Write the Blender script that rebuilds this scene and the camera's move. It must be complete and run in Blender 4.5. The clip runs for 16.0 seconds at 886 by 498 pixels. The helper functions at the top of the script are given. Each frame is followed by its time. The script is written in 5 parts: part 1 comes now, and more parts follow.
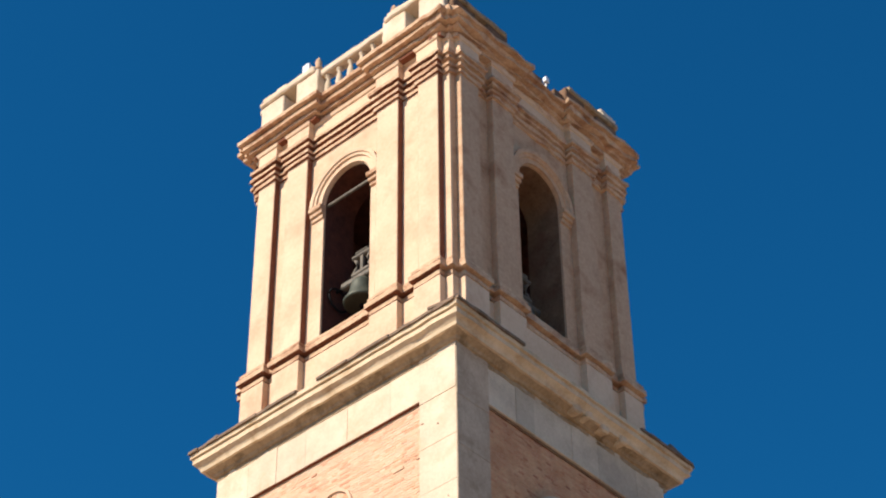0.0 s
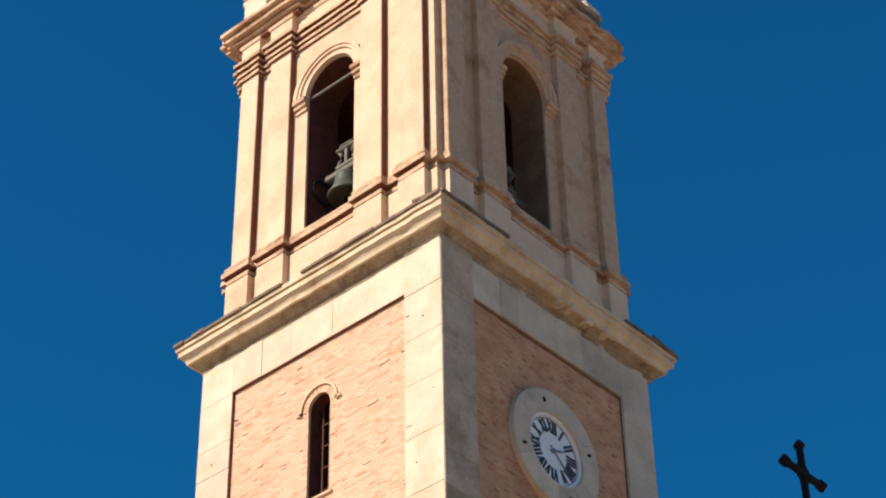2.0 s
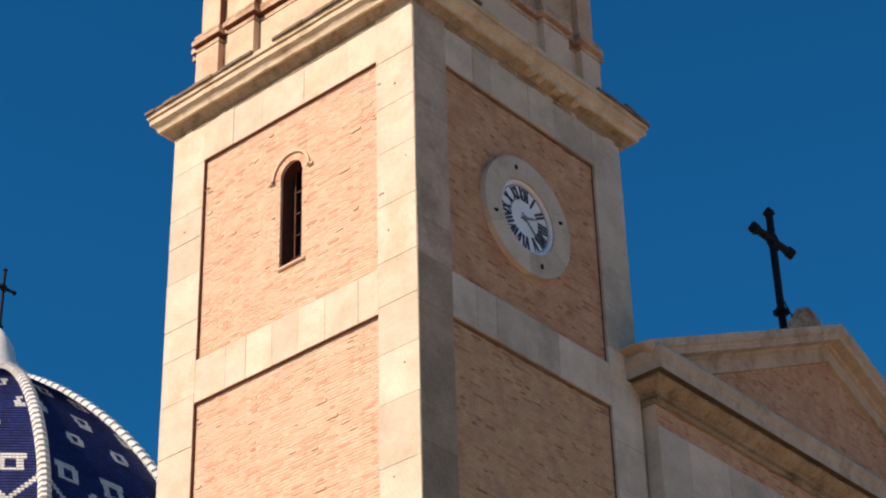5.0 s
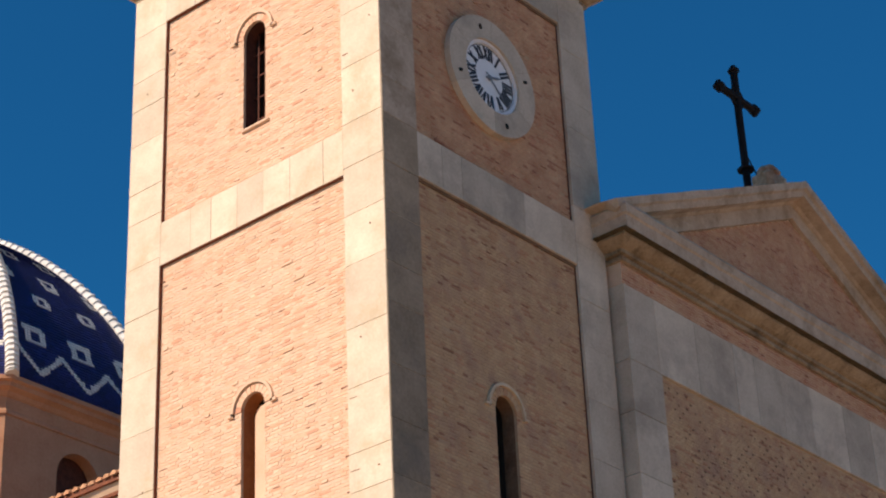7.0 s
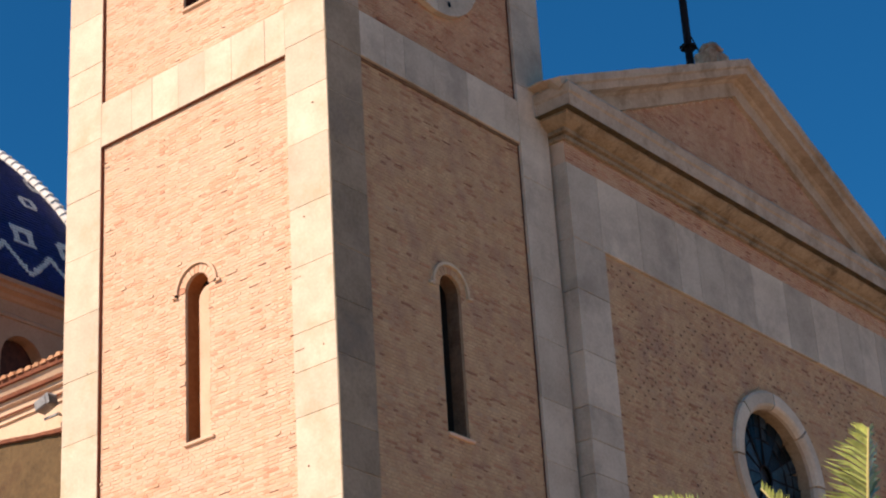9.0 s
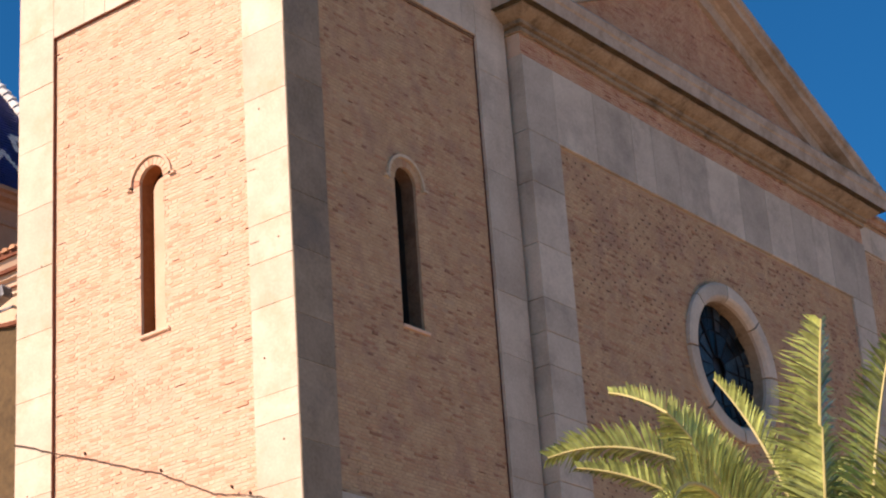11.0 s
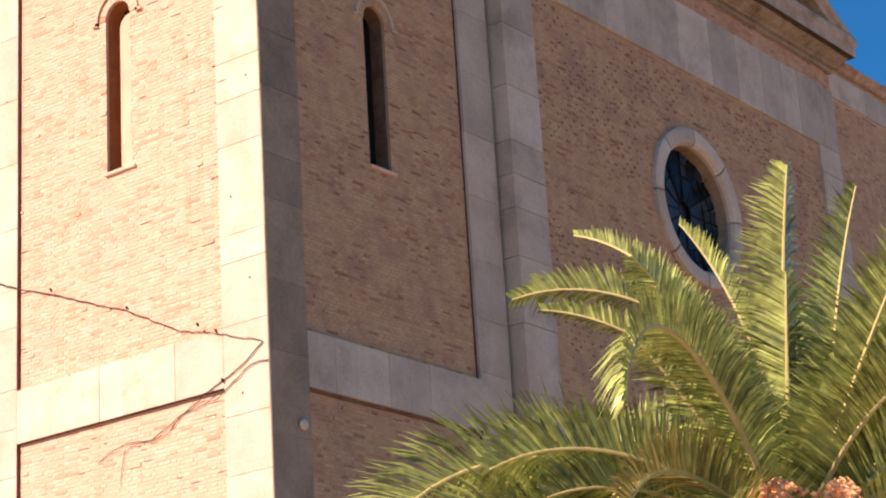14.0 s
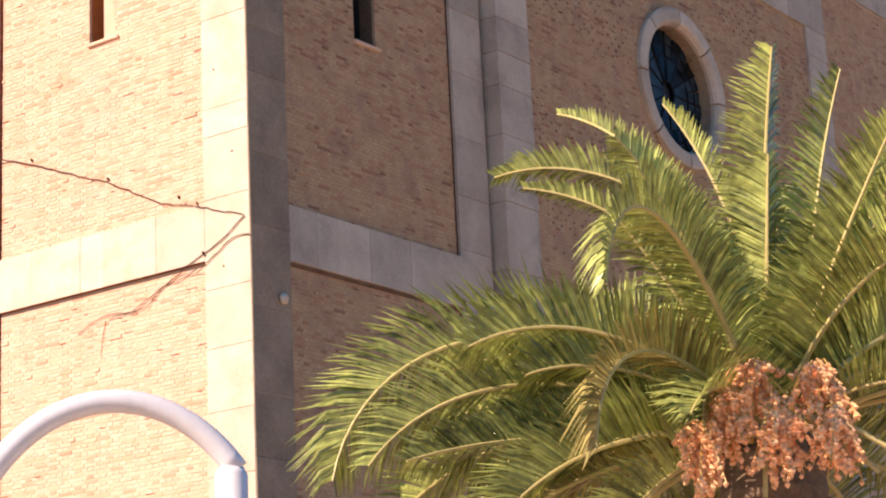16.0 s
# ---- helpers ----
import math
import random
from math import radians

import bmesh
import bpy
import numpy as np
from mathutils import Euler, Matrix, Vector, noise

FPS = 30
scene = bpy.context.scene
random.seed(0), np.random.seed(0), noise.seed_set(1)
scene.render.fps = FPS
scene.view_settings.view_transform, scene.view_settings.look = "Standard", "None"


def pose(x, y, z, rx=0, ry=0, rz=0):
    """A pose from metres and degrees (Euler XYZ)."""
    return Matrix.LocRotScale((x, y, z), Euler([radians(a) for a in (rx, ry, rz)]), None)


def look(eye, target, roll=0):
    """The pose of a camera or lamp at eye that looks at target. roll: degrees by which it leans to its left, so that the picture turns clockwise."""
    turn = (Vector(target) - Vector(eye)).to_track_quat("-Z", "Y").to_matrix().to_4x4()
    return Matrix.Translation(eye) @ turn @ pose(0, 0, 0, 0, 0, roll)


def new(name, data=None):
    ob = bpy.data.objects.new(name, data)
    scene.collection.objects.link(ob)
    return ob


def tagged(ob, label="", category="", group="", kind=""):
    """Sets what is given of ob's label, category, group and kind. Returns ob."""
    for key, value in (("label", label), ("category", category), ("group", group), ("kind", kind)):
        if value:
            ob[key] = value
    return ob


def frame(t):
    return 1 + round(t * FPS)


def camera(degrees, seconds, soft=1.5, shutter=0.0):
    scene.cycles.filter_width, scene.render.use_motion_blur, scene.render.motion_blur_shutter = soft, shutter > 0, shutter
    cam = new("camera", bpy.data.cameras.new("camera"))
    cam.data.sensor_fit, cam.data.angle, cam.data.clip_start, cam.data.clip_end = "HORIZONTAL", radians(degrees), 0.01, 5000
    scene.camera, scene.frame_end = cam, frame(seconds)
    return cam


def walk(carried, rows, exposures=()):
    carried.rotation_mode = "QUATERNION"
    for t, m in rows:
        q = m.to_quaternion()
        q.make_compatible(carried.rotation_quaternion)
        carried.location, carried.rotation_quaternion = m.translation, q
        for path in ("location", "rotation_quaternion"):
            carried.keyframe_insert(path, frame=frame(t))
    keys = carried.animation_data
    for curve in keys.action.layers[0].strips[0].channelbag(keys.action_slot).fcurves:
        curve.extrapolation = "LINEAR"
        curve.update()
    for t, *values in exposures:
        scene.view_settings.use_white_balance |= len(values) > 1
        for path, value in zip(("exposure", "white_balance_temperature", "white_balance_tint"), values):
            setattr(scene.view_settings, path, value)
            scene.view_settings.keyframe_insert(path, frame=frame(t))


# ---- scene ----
cam = camera(23.50, 16.0, 2.1)
EYE = (18.89, -21.54, 1.6)
# seconds, yaw, pitch, lean
ROWS = [
    (0.0, 41.632, 41.929, 0.742),
    (0.5, 41.582, 41.405, 0.848),
    (1.0, 41.452, 40.716, 1.118),
    (1.5, 41.326, 39.946, 1.151),
    (2.0, 41.146, 39.033, 1.24),
    (2.5, 40.969, 38.069, 1.44),
    (3.0, 40.852, 36.982, 1.414),
    (3.5, 40.75, 35.934, 1.536),
    (4.0, 40.643, 34.807, 1.548),
    (6.5, 39.808, 29.975, 2.271),
    (7.0, 39.482, 28.989, 2.588),
    (7.5, 39.132, 28.087, 2.883),
    (8.0, 38.729, 27.175, 3.143),
    (8.5, 38.359, 26.408, 3.426),
    (9.0, 37.966, 25.666, 3.648),
    (11.5, 36.636, 21.94, 4.206),
    (12.0, 36.568, 21.152, 4.171),
    (12.5, 36.523, 20.458, 4.129),
    (13.0, 36.452, 19.754, 4.019),
    (13.5, 36.354, 19.097, 3.85),
    (14.0, 36.214, 18.378, 3.591),
    (14.5, 36.092, 17.647, 3.403),
    (15.0, 35.992, 16.806, 3.204),
    (15.5, 35.941, 15.968, 2.982),
    (16.0, 35.896, 15.044, 2.778),
]
EXPOSURES = [(0.0, 0.6, 6020, 7), (2.0, 0.54, 6060, 5), (4.0, 0.43, 6180, 7), (6.0, 0.42, 6260, 11), (9.0, 0.53, 6400, 15), (12.0, 0.75, 6500, 23), (14.0, 0.83, 6560, 25), (16.0, 0.9, 6650, 25)]
walk(cam, [(t, pose(*EYE, 90 + pitch, 0, yaw) @ pose(0, 0, 0, 0, 0, -lean)) for t, yaw, pitch, lean in ROWS], EXPOSURES)

# ---- world and sun ----
SUN_AZ, SUN_EL = 18.0, 38.0     # degrees west of south, and up
world = bpy.data.worlds.new("sky")
scene.world = world
world.use_nodes = True
wn = world.node_tree.nodes
sky = wn.new("ShaderNodeTexSky")
sky.sky_type = "NISHITA"
sky.sun_disc = False
sky.sun_elevation = radians(SUN_EL)
sky.sun_rotation = radians(180 + SUN_AZ)
sky.air_density, sky.dust_density, sky.ozone_density = 1.0, 0.0, 6.0
wn["Background"].inputs["Strength"].default_value = 0.055
tint = wn.new("ShaderNodeMixRGB")      # deep dry blue
tint.blend_type = "MULTIPLY"
tint.inputs[0].default_value = 1.0
tint.inputs[2].default_value = (0.2, 1.0, 1.27, 1)
world.node_tree.links.new(sky.outputs[0], tint.inputs[1])
world.node_tree.links.new(tint.outputs[0], wn["Background"].inputs[0])
sun = new("sun", bpy.data.lights.new("sun", "SUN"))
sun.data.energy, sun.data.angle, sun.data.color = 5.0, radians(0.5), (1.0, 0.81, 0.62)
sd = Vector((-math.sin(radians(SUN_AZ)) * math.cos(radians(SUN_EL)), -math.cos(radians(SUN_AZ)) * math.cos(radians(SUN_EL)), math.sin(radians(SUN_EL))))
sun.matrix_world = look(sd * 80, (0, 0, 0))


# ---- materials ----
def material(name, dark, light, scale=3.0, rough=0.85, bump=0.3, fine=40.0, vary=0.0, metal=0.0, stain=None, stain_scale=0.6, stain_amount=0.5, stretch=1.0, hue=None):
    """Noise between two colours at two scales, piece-by-piece variation, optional stains of a second colour, and relief."""
    m = bpy.data.materials.new(name)
    m.use_nodes = True
    nt = m.node_tree
    N, L = nt.nodes, nt.links.new
    b = N["Principled BSDF"]
    co = N.new("ShaderNodeTexCoord")
    mp = N.new("ShaderNodeMapping")
    mp.inputs["Scale"].default_value = (1, 1, stretch)
    geo = N.new("ShaderNodeNewGeometry")
    L(geo.outputs["Position"], mp.inputs[0])
    n1 = N.new("ShaderNodeTexNoise")
    n1.inputs["Scale"].default_value, n1.inputs["Detail"].default_value, n1.inputs["Roughness"].default_value = scale, 6, 0.65
    L(mp.outputs[0], n1.inputs["Vector"])
    n2 = N.new("ShaderNodeTexNoise")
    n2.inputs["Scale"].default_value, n2.inputs["Detail"].default_value = fine, 4
    L(mp.outputs[0], n2.inputs["Vector"])
    add = N.new("ShaderNodeMath")
    add.operation = "MULTIPLY_ADD"
    L(n2.outputs["Fac"], add.inputs[0])
    add.inputs[1].default_value = 0.45
    L(n1.outputs["Fac"], add.inputs[2])
    ramp = N.new("ShaderNodeValToRGB")
    ramp.color_ramp.elements[0].position, ramp.color_ramp.elements[1].position = 0.45, 0.98
    ramp.color_ramp.elements[0].color, ramp.color_ramp.elements[1].color = (*dark, 1), (*light, 1)
    L(add.outputs[0], ramp.inputs[0])
    col = ramp.outputs[0]
    if vary:
        oi = N.new("ShaderNodeObjectInfo")
        s = N.new("ShaderNodeMath")
        L(oi.outputs["Random"], s.inputs[0])
        L(geo.outputs["Random Per Island"], s.inputs[1])
        fr = N.new("ShaderNodeMath")
        fr.operation = "FRACT"
        L(s.outputs[0], fr.inputs[0])
        if hue:
            r2 = N.new("ShaderNodeValToRGB")
            r2.color_ramp.interpolation = "LINEAR"
            while len(r2.color_ramp.elements) < len(hue):
                r2.color_ramp.elements.new(0.5)
            for i, (p, c) in enumerate(hue):
                r2.color_ramp.elements[i].position, r2.color_ramp.elements[i].color = p, (*c, 1)
            L(fr.outputs[0], r2.inputs[0])
            mx = N.new("ShaderNodeMixRGB")
            mx.blend_type = "MULTIPLY"
            mx.inputs[0].default_value = vary
            L(col, mx.inputs[1]), L(r2.outputs[0], mx.inputs[2])
            col = mx.outputs[0]
        else:
            mr = N.new("ShaderNodeMapRange")
            mr.inputs["To Min"].default_value, mr.inputs["To Max"].default_value = 1 - vary, 1 + vary
            L(fr.outputs[0], mr.inputs[0])
            hs = N.new("ShaderNodeHueSaturation")
            L(mr.outputs[0], hs.inputs["Value"]), L(col, hs.inputs["Color"])
            col = hs.outputs[0]
    if stain:
        n3 = N.new("ShaderNodeTexNoise")
        n3.inputs["Scale"].default_value, n3.inputs["Detail"].default_value, n3.inputs["Roughness"].default_value = stain_scale, 7, 0.7
        L(geo.outputs["Position"], n3.inputs["Vector"])
        r3 = N.new("ShaderNodeValToRGB")
        r3.color_ramp.elements[0].position, r3.color_ramp.elements[1].position = 0.5, 0.72
        L(n3.outputs["Fac"], r3.inputs[0])
        k = N.new("ShaderNodeMath")
        k.operation = "MULTIPLY"
        k.inputs[1].default_value = stain_amount
        L(r3.outputs[0], k.inputs[0])
        mx = N.new("ShaderNodeMixRGB")
        mx.inputs[2].default_value = (*stain, 1)
        L(k.outputs[0], mx.inputs[0]), L(col, mx.inputs[1])
        col = mx.outputs[0]
    L(col, b.inputs["Base Color"])
    b.inputs["Roughness"].default_value, b.inputs["Metallic"].default_value = rough, metal
    if bump:
        bp = N.new("ShaderNodeBump")
        bp.inputs["Strength"].default_value, bp.inputs["Distance"].default_value = bump, 0.02
        L(add.outputs[0], bp.inputs["Height"])
        L(bp.outputs[0], b.inputs["Normal"])
    return m


BED = material("ochre_stained_shade_stone", (0.24, 0.165, 0.09), (0.43, 0.33, 0.215), 2.0, 0.9, 0.4, 16, 0.0, stain=(0.075, 0.05, 0.022), stain_scale=2.2, stain_amount=0.85)
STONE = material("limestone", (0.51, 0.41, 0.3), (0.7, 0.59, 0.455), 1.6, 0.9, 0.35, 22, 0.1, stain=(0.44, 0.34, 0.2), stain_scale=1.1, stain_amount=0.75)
# limestone copy with shade put into its grey, for surfaces off the south face
STONE_GREY_SHADE = material("grey_shaded_limestone", (0.42, 0.345, 0.255), (0.63, 0.54, 0.415), 1.4, 0.9, 0.35, 20, 0.14, stain=(0.26, 0.215, 0.165), stain_scale=0.8, stain_amount=0.7)
MOULD = material("moulded_stone", (0.5, 0.385, 0.25), (0.7, 0.57, 0.4), 2.2, 0.9, 0.4, 18, 0.0, stain=(0.3, 0.175, 0.07), stain_scale=1.3, stain_amount=0.8)
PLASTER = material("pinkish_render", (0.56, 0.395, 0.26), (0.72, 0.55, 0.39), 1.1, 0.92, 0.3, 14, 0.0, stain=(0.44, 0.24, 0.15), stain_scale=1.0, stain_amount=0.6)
# east belfry render: real dirt, plus shade put into the colour
PLASTER_WORN_SHADE = material("dirty_shaded_render", (0.39, 0.245, 0.15), (0.65, 0.46, 0.3), 1.3, 0.92, 0.35, 14, 0.0, stain=(0.26, 0.115, 0.05), stain_scale=1.3, stain_amount=0.95)
TERRA = material("terracotta_moulding", (0.37, 0.21, 0.12), (0.66, 0.48, 0.32), 2.5, 0.9, 0.4, 20, 0.0, stain=(0.22, 0.085, 0.035), stain_scale=1.6, stain_amount=1.0)
BRICK_HUES = [(0.0, (0.88, 0.66, 0.58)), (0.13, (0.95, 0.83, 0.75)), (0.45, (1.0, 0.95, 0.9)), (0.65, (1.0, 1.0, 1.0)), (0.94, (1.0, 1.0, 1.0)), (1.0, (0.82, 0.58, 0.5))]
DUN_HUES = [(0.0, (0.7, 0.52, 0.48)), (0.06, (0.92, 0.8, 0.75)), (0.3, (1.0, 0.97, 0.92)), (0.85, (1.0, 1.0, 0.98)), (0.95, (0.9, 0.7, 0.66)), (1.0, (0.55, 0.4, 0.37))]
BRICK = material("peach_brick", (0.58, 0.37, 0.245), (0.73, 0.515, 0.37), 2.0, 0.92, 0.25, 30, 1.0, hue=BRICK_HUES, stain=(0.66, 0.425, 0.315), stain_scale=0.8, stain_amount=0.65)
BRICK_PALE = material("cream_brick", (0.575, 0.385, 0.255), (0.715, 0.515, 0.365), 4.0, 0.92, 0.25, 30, 0.1)
# darker copy of the peach brick: shade of the sunless faces is in its colour
BRICK_DUN_SHADE = material("dun_shaded_brick", (0.41, 0.26, 0.14), (0.62, 0.43, 0.25), 3.5, 0.92, 0.4, 30, 1.0, hue=DUN_HUES, stain=(0.29, 0.16, 0.125), stain_scale=1.7, stain_amount=0.75)
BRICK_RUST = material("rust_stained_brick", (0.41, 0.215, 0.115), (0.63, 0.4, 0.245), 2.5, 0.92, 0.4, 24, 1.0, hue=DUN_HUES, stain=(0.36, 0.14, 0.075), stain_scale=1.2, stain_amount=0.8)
# mortar copy with the same shade tone, behind those bricks
MORTAR_DUN_SHADE = material("dun_shaded_mortar", (0.38, 0.25, 0.142), (0.54, 0.385, 0.235), 2.5, 0.95, 0.3, 40, stain=(0.3, 0.165, 0.125), stain_scale=1.6, stain_amount=0.5)
MORTAR = material("mortar", (0.54, 0.375, 0.25), (0.66, 0.49, 0.345), 3.0, 0.95, 0.3, 40)
TILE_ROOF = material("roof_tile", (0.3, 0.13, 0.06), (0.55, 0.32, 0.18), 4.0, 0.9, 0.4, 30, 0.2)
DARK_TILE = material("weathered_roof_tile", (0.1, 0.075, 0.055), (0.25, 0.17, 0.11), 4.0, 0.9, 0.5, 30, 0.2)
DARK_WALL = material("dim_interior_render", (0.2, 0.13, 0.09), (0.32, 0.22, 0.15), 2.0, 0.95, 0.3, 20)
BRONZE = material("weathered_bronze", (0.03, 0.038, 0.03), (0.1, 0.11, 0.08), 3.0, 0.6, 0.2, 30, metal=0.3)
IRON = material("black_iron", (0.005, 0.005, 0.007), (0.016, 0.014, 0.015), 6.0, 0.85, 0.3, 60)
IRON.node_tree.nodes["Principled BSDF"].inputs["Specular IOR Level"].default_value = 0.2
WOODGREY = material("grey_timber", (0.08, 0.07, 0.055), (0.2, 0.18, 0.15), 5.0, 0.8, 0.3, 60)
WHITE = material("white_enamel", (0.68, 0.7, 0.7), (0.82, 0.83, 0.83), 3.0, 0.5, 0.05, 40)
BLACK = material("black_enamel", (0.012, 0.012, 0.015), (0.03, 0.03, 0.035), 8.0, 0.5, 0.0, 40)
BLUE_TILE = material("cobalt_glazed_tile", (0.008, 0.012, 0.075), (0.022, 0.03, 0.16), 1.5, 0.55, 0.2, 30, 0.35)
WHITE_TILE = material("white_glazed_tile", (0.62, 0.6, 0.55), (0.82, 0.8, 0.75), 3.0, 0.4, 0.2, 30, 0.1)
LAMP_WHITE = material("white_painted_steel", (0.7, 0.71, 0.73), (0.82, 0.83, 0.85), 2.0, 0.4, 0.03, 30)
LAMP_STEEL = material("brushed_pale_steel", (0.62, 0.62, 0.62), (0.78, 0.78, 0.77), 3.0, 0.36, 0.02, 40, metal=0.12)
FLOOD_GREY = material("grey_cast_aluminium", (0.16, 0.16, 0.16), (0.3, 0.3, 0.29), 5.0, 0.5, 0.1, 40, metal=0.4)
TWIG = material("dry_stem", (0.045, 0.022, 0.013), (0.11, 0.055, 0.034), 20.0, 0.9, 0.2, 60)


def leaf_material(name, dark, light):
    m = material(name, dark, light, 1.2, 0.3, 0.0, 12, 0.5)
    m.node_tree.nodes["Principled BSDF"].inputs["Specular IOR Level"].default_value = 0.42
    nt = m.node_tree
    b, out = nt.nodes["Principled BSDF"], nt.nodes["Material Output"]
    tr, mix = nt.nodes.new("ShaderNodeBsdfTranslucent"), nt.nodes.new("ShaderNodeMixShader")
    nt.links.new(b.inputs["Base Color"].links[0].from_socket, tr.inputs[0])
    mix.inputs[0].default_value = 0.16
    nt.links.new(b.outputs[0], mix.inputs[1]), nt.links.new(tr.outputs[0], mix.inputs[2])
    nt.links.new(mix.outputs[0], out.inputs[0])
    return m


LEAF = leaf_material("palm_leaf", (0.016, 0.028, 0.003), (0.56, 0.62, 0.17))
LEAF_OLD = leaf_material("yellowing_palm_leaf", (0.14, 0.11, 0.025), (0.44, 0.37, 0.12))
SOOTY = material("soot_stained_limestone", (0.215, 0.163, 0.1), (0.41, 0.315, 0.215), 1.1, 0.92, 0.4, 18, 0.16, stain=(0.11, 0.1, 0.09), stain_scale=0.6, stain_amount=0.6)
# red brick with the shade of inner spaces put into its colour
RED_BRICK_SHADE = material("dark_red_brick_shade", (0.04, 0.01, 0.006), (0.13, 0.038, 0.02), 5.0, 0.95, 0.5, 30)
# brown for open joints and plugs, and for shade painted on reveals
JOINT_AND_SHADE = material("brown_joint_and_shade", (0.12, 0.034, 0.016), (0.22, 0.075, 0.036), 5.0, 0.95, 0.5, 30)
# jamb brick whose warm bounce and shade are put into the colour
JAMB_BRICK_SHADE = material("rust_brick_shade", (0.3, 0.095, 0.024), (0.47, 0.18, 0.055), 5.0, 0.95, 0.5, 30)
MOSSY_SHADE = material("mossy_shaded_stone", (0.03, 0.022, 0.009), (0.12, 0.09, 0.04), 3.0, 0.95, 0.4, 24, 0.0, stain=(0.13, 0.05, 0.03), stain_scale=2.0, stain_amount=0.5)
# dark red that paints shade in mouldings and eaves; also the verge tiles
HOLLOW = material("dark_red_tile_and_shade", (0.1, 0.03, 0.016), (0.24, 0.085, 0.04), 5.0, 0.95, 0.5, 30)
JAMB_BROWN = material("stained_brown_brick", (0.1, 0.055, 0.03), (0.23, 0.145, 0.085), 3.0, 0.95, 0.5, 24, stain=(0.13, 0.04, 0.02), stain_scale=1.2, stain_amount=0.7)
ANNEX = material("mossy_brown_stone", (0.06, 0.036, 0.014), (0.17, 0.11, 0.045), 1.6, 0.95, 0.6, 10, stain=(0.05, 0.022, 0.01), stain_scale=1.6, stain_amount=0.8)
# near-black that stands for the unlit inside of the slits
INSIDE_SHADE = material("inside_shade_tone", (0.015, 0.011, 0.009), (0.04, 0.028, 0.022), 5.0, 0.95, 0.3, 30)
MOULD_GREY = material("grey_moulded_stone", (0.35, 0.26, 0.175), (0.57, 0.455, 0.335), 1.8, 0.9, 0.45, 18, 0.0, stain=(0.18, 0.12, 0.055), stain_scale=1.0, stain_amount=0.85)
DRUM = material("salmon_render", (0.38, 0.18, 0.095), (0.52, 0.29, 0.17), 1.1, 0.92, 0.3, 14, 0.0, stain=(0.38, 0.24, 0.14), stain_scale=0.5, stain_amount=0.5)
RACHIS = material("palm_rachis", (0.42, 0.36, 0.12), (0.62, 0.52, 0.22), 3.0, 0.5, 0.05, 20)
TRUNK = material("palm_bark", (0.1, 0.07, 0.045), (0.26, 0.19, 0.13), 5.0, 0.95, 0.6, 30, 0.2)
DATE = material("orange_dates", (0.92, 0.4, 0.16), (0.99, 0.66, 0.36), 4.0, 0.5, 0.1, 30, 0.25)
STALK = material("date_stalk", (0.55, 0.33, 0.08), (0.7, 0.45, 0.15), 4.0, 0.5, 0.05, 30)
GLASS = material("dark_stained_glass", (0.004, 0.006, 0.01), (0.03, 0.05, 0.06), 6.0, 0.3, 0.4, 9, 0.9)
GLASS.node_tree.nodes["Principled BSDF"].inputs["Specular IOR Level"].default_value = 0.12
GROUND = material("pale_paving", (0.31, 0.215, 0.15), (0.4, 0.295, 0.21), 0.5, 0.9, 0.3, 12)


# ---- building helpers ----
WORLD = {}


def thing(name, base, label, category, kind="", group=""):
    e = new(name)
    e.empty_display_size = 0.3
    e.location = base
    WORLD[e] = Matrix.Translation(base)
    return tagged(e, label, category, group, kind)


def link(name, mesh, parent, m=None, label="", smooth=False):
    ob = new(name, mesh)
    m = m or Matrix()
    ob.matrix_basis = m
    WORLD[ob] = m
    if parent is not None:
        ob.parent = parent
        ob.matrix_parent_inverse = WORLD[parent].inverted()
    return tagged(ob, label)


def mesh_of(name, bm, mat, smooth=False):
    bmesh.ops.recalc_face_normals(bm, faces=bm.faces)
    me = bpy.data.meshes.new(name)
    bm.to_mesh(me)
    bm.free()
    me.materials.append(mat)
    if smooth:
        me.shade_smooth()
    return me


def part(name, bm, mat, parent, label="", m=None, smooth=False):
    return link(name, mesh_of(name, bm, mat, smooth), parent, m, label)


def box(bm, x0, x1, y0, y1, z0, z1, bevel=0.0):
    r = bmesh.ops.create_cube(bm, size=1.0, matrix=Matrix.Translation(((x0 + x1) / 2, (y0 + y1) / 2, (z0 + z1) / 2)) @ Matrix.Diagonal((x1 - x0, y1 - y0, z1 - z0, 1)))
    if bevel:
        es = {e for v in r["verts"] for e in v.link_edges}
        bmesh.ops.bevel(bm, geom=list(es), offset=bevel, segments=1, affect="EDGES")
    return bm


def quad(bm, *ps):
    return bm.faces.new([bm.verts.new(p) for p in ps])


def lathe(bm, profile, n=20, m=Matrix()):
    """Turned solid of (radius, height) pairs about z."""
    rings = []
    for r, z in profile:
        rings.append([bm.verts.new(m @ Vector((r * math.cos(2 * math.pi * k / n), r * math.sin(2 * math.pi * k / n), z))) for k in range(n)])
    for a, b in zip(rings, rings[1:]):
        for k in range(n):
            bm.faces.new((a[k], a[(k + 1) % n], b[(k + 1) % n], b[k]))
    bm.faces.new(rings[0][::-1]), bm.faces.new(rings[-1])
    return bm


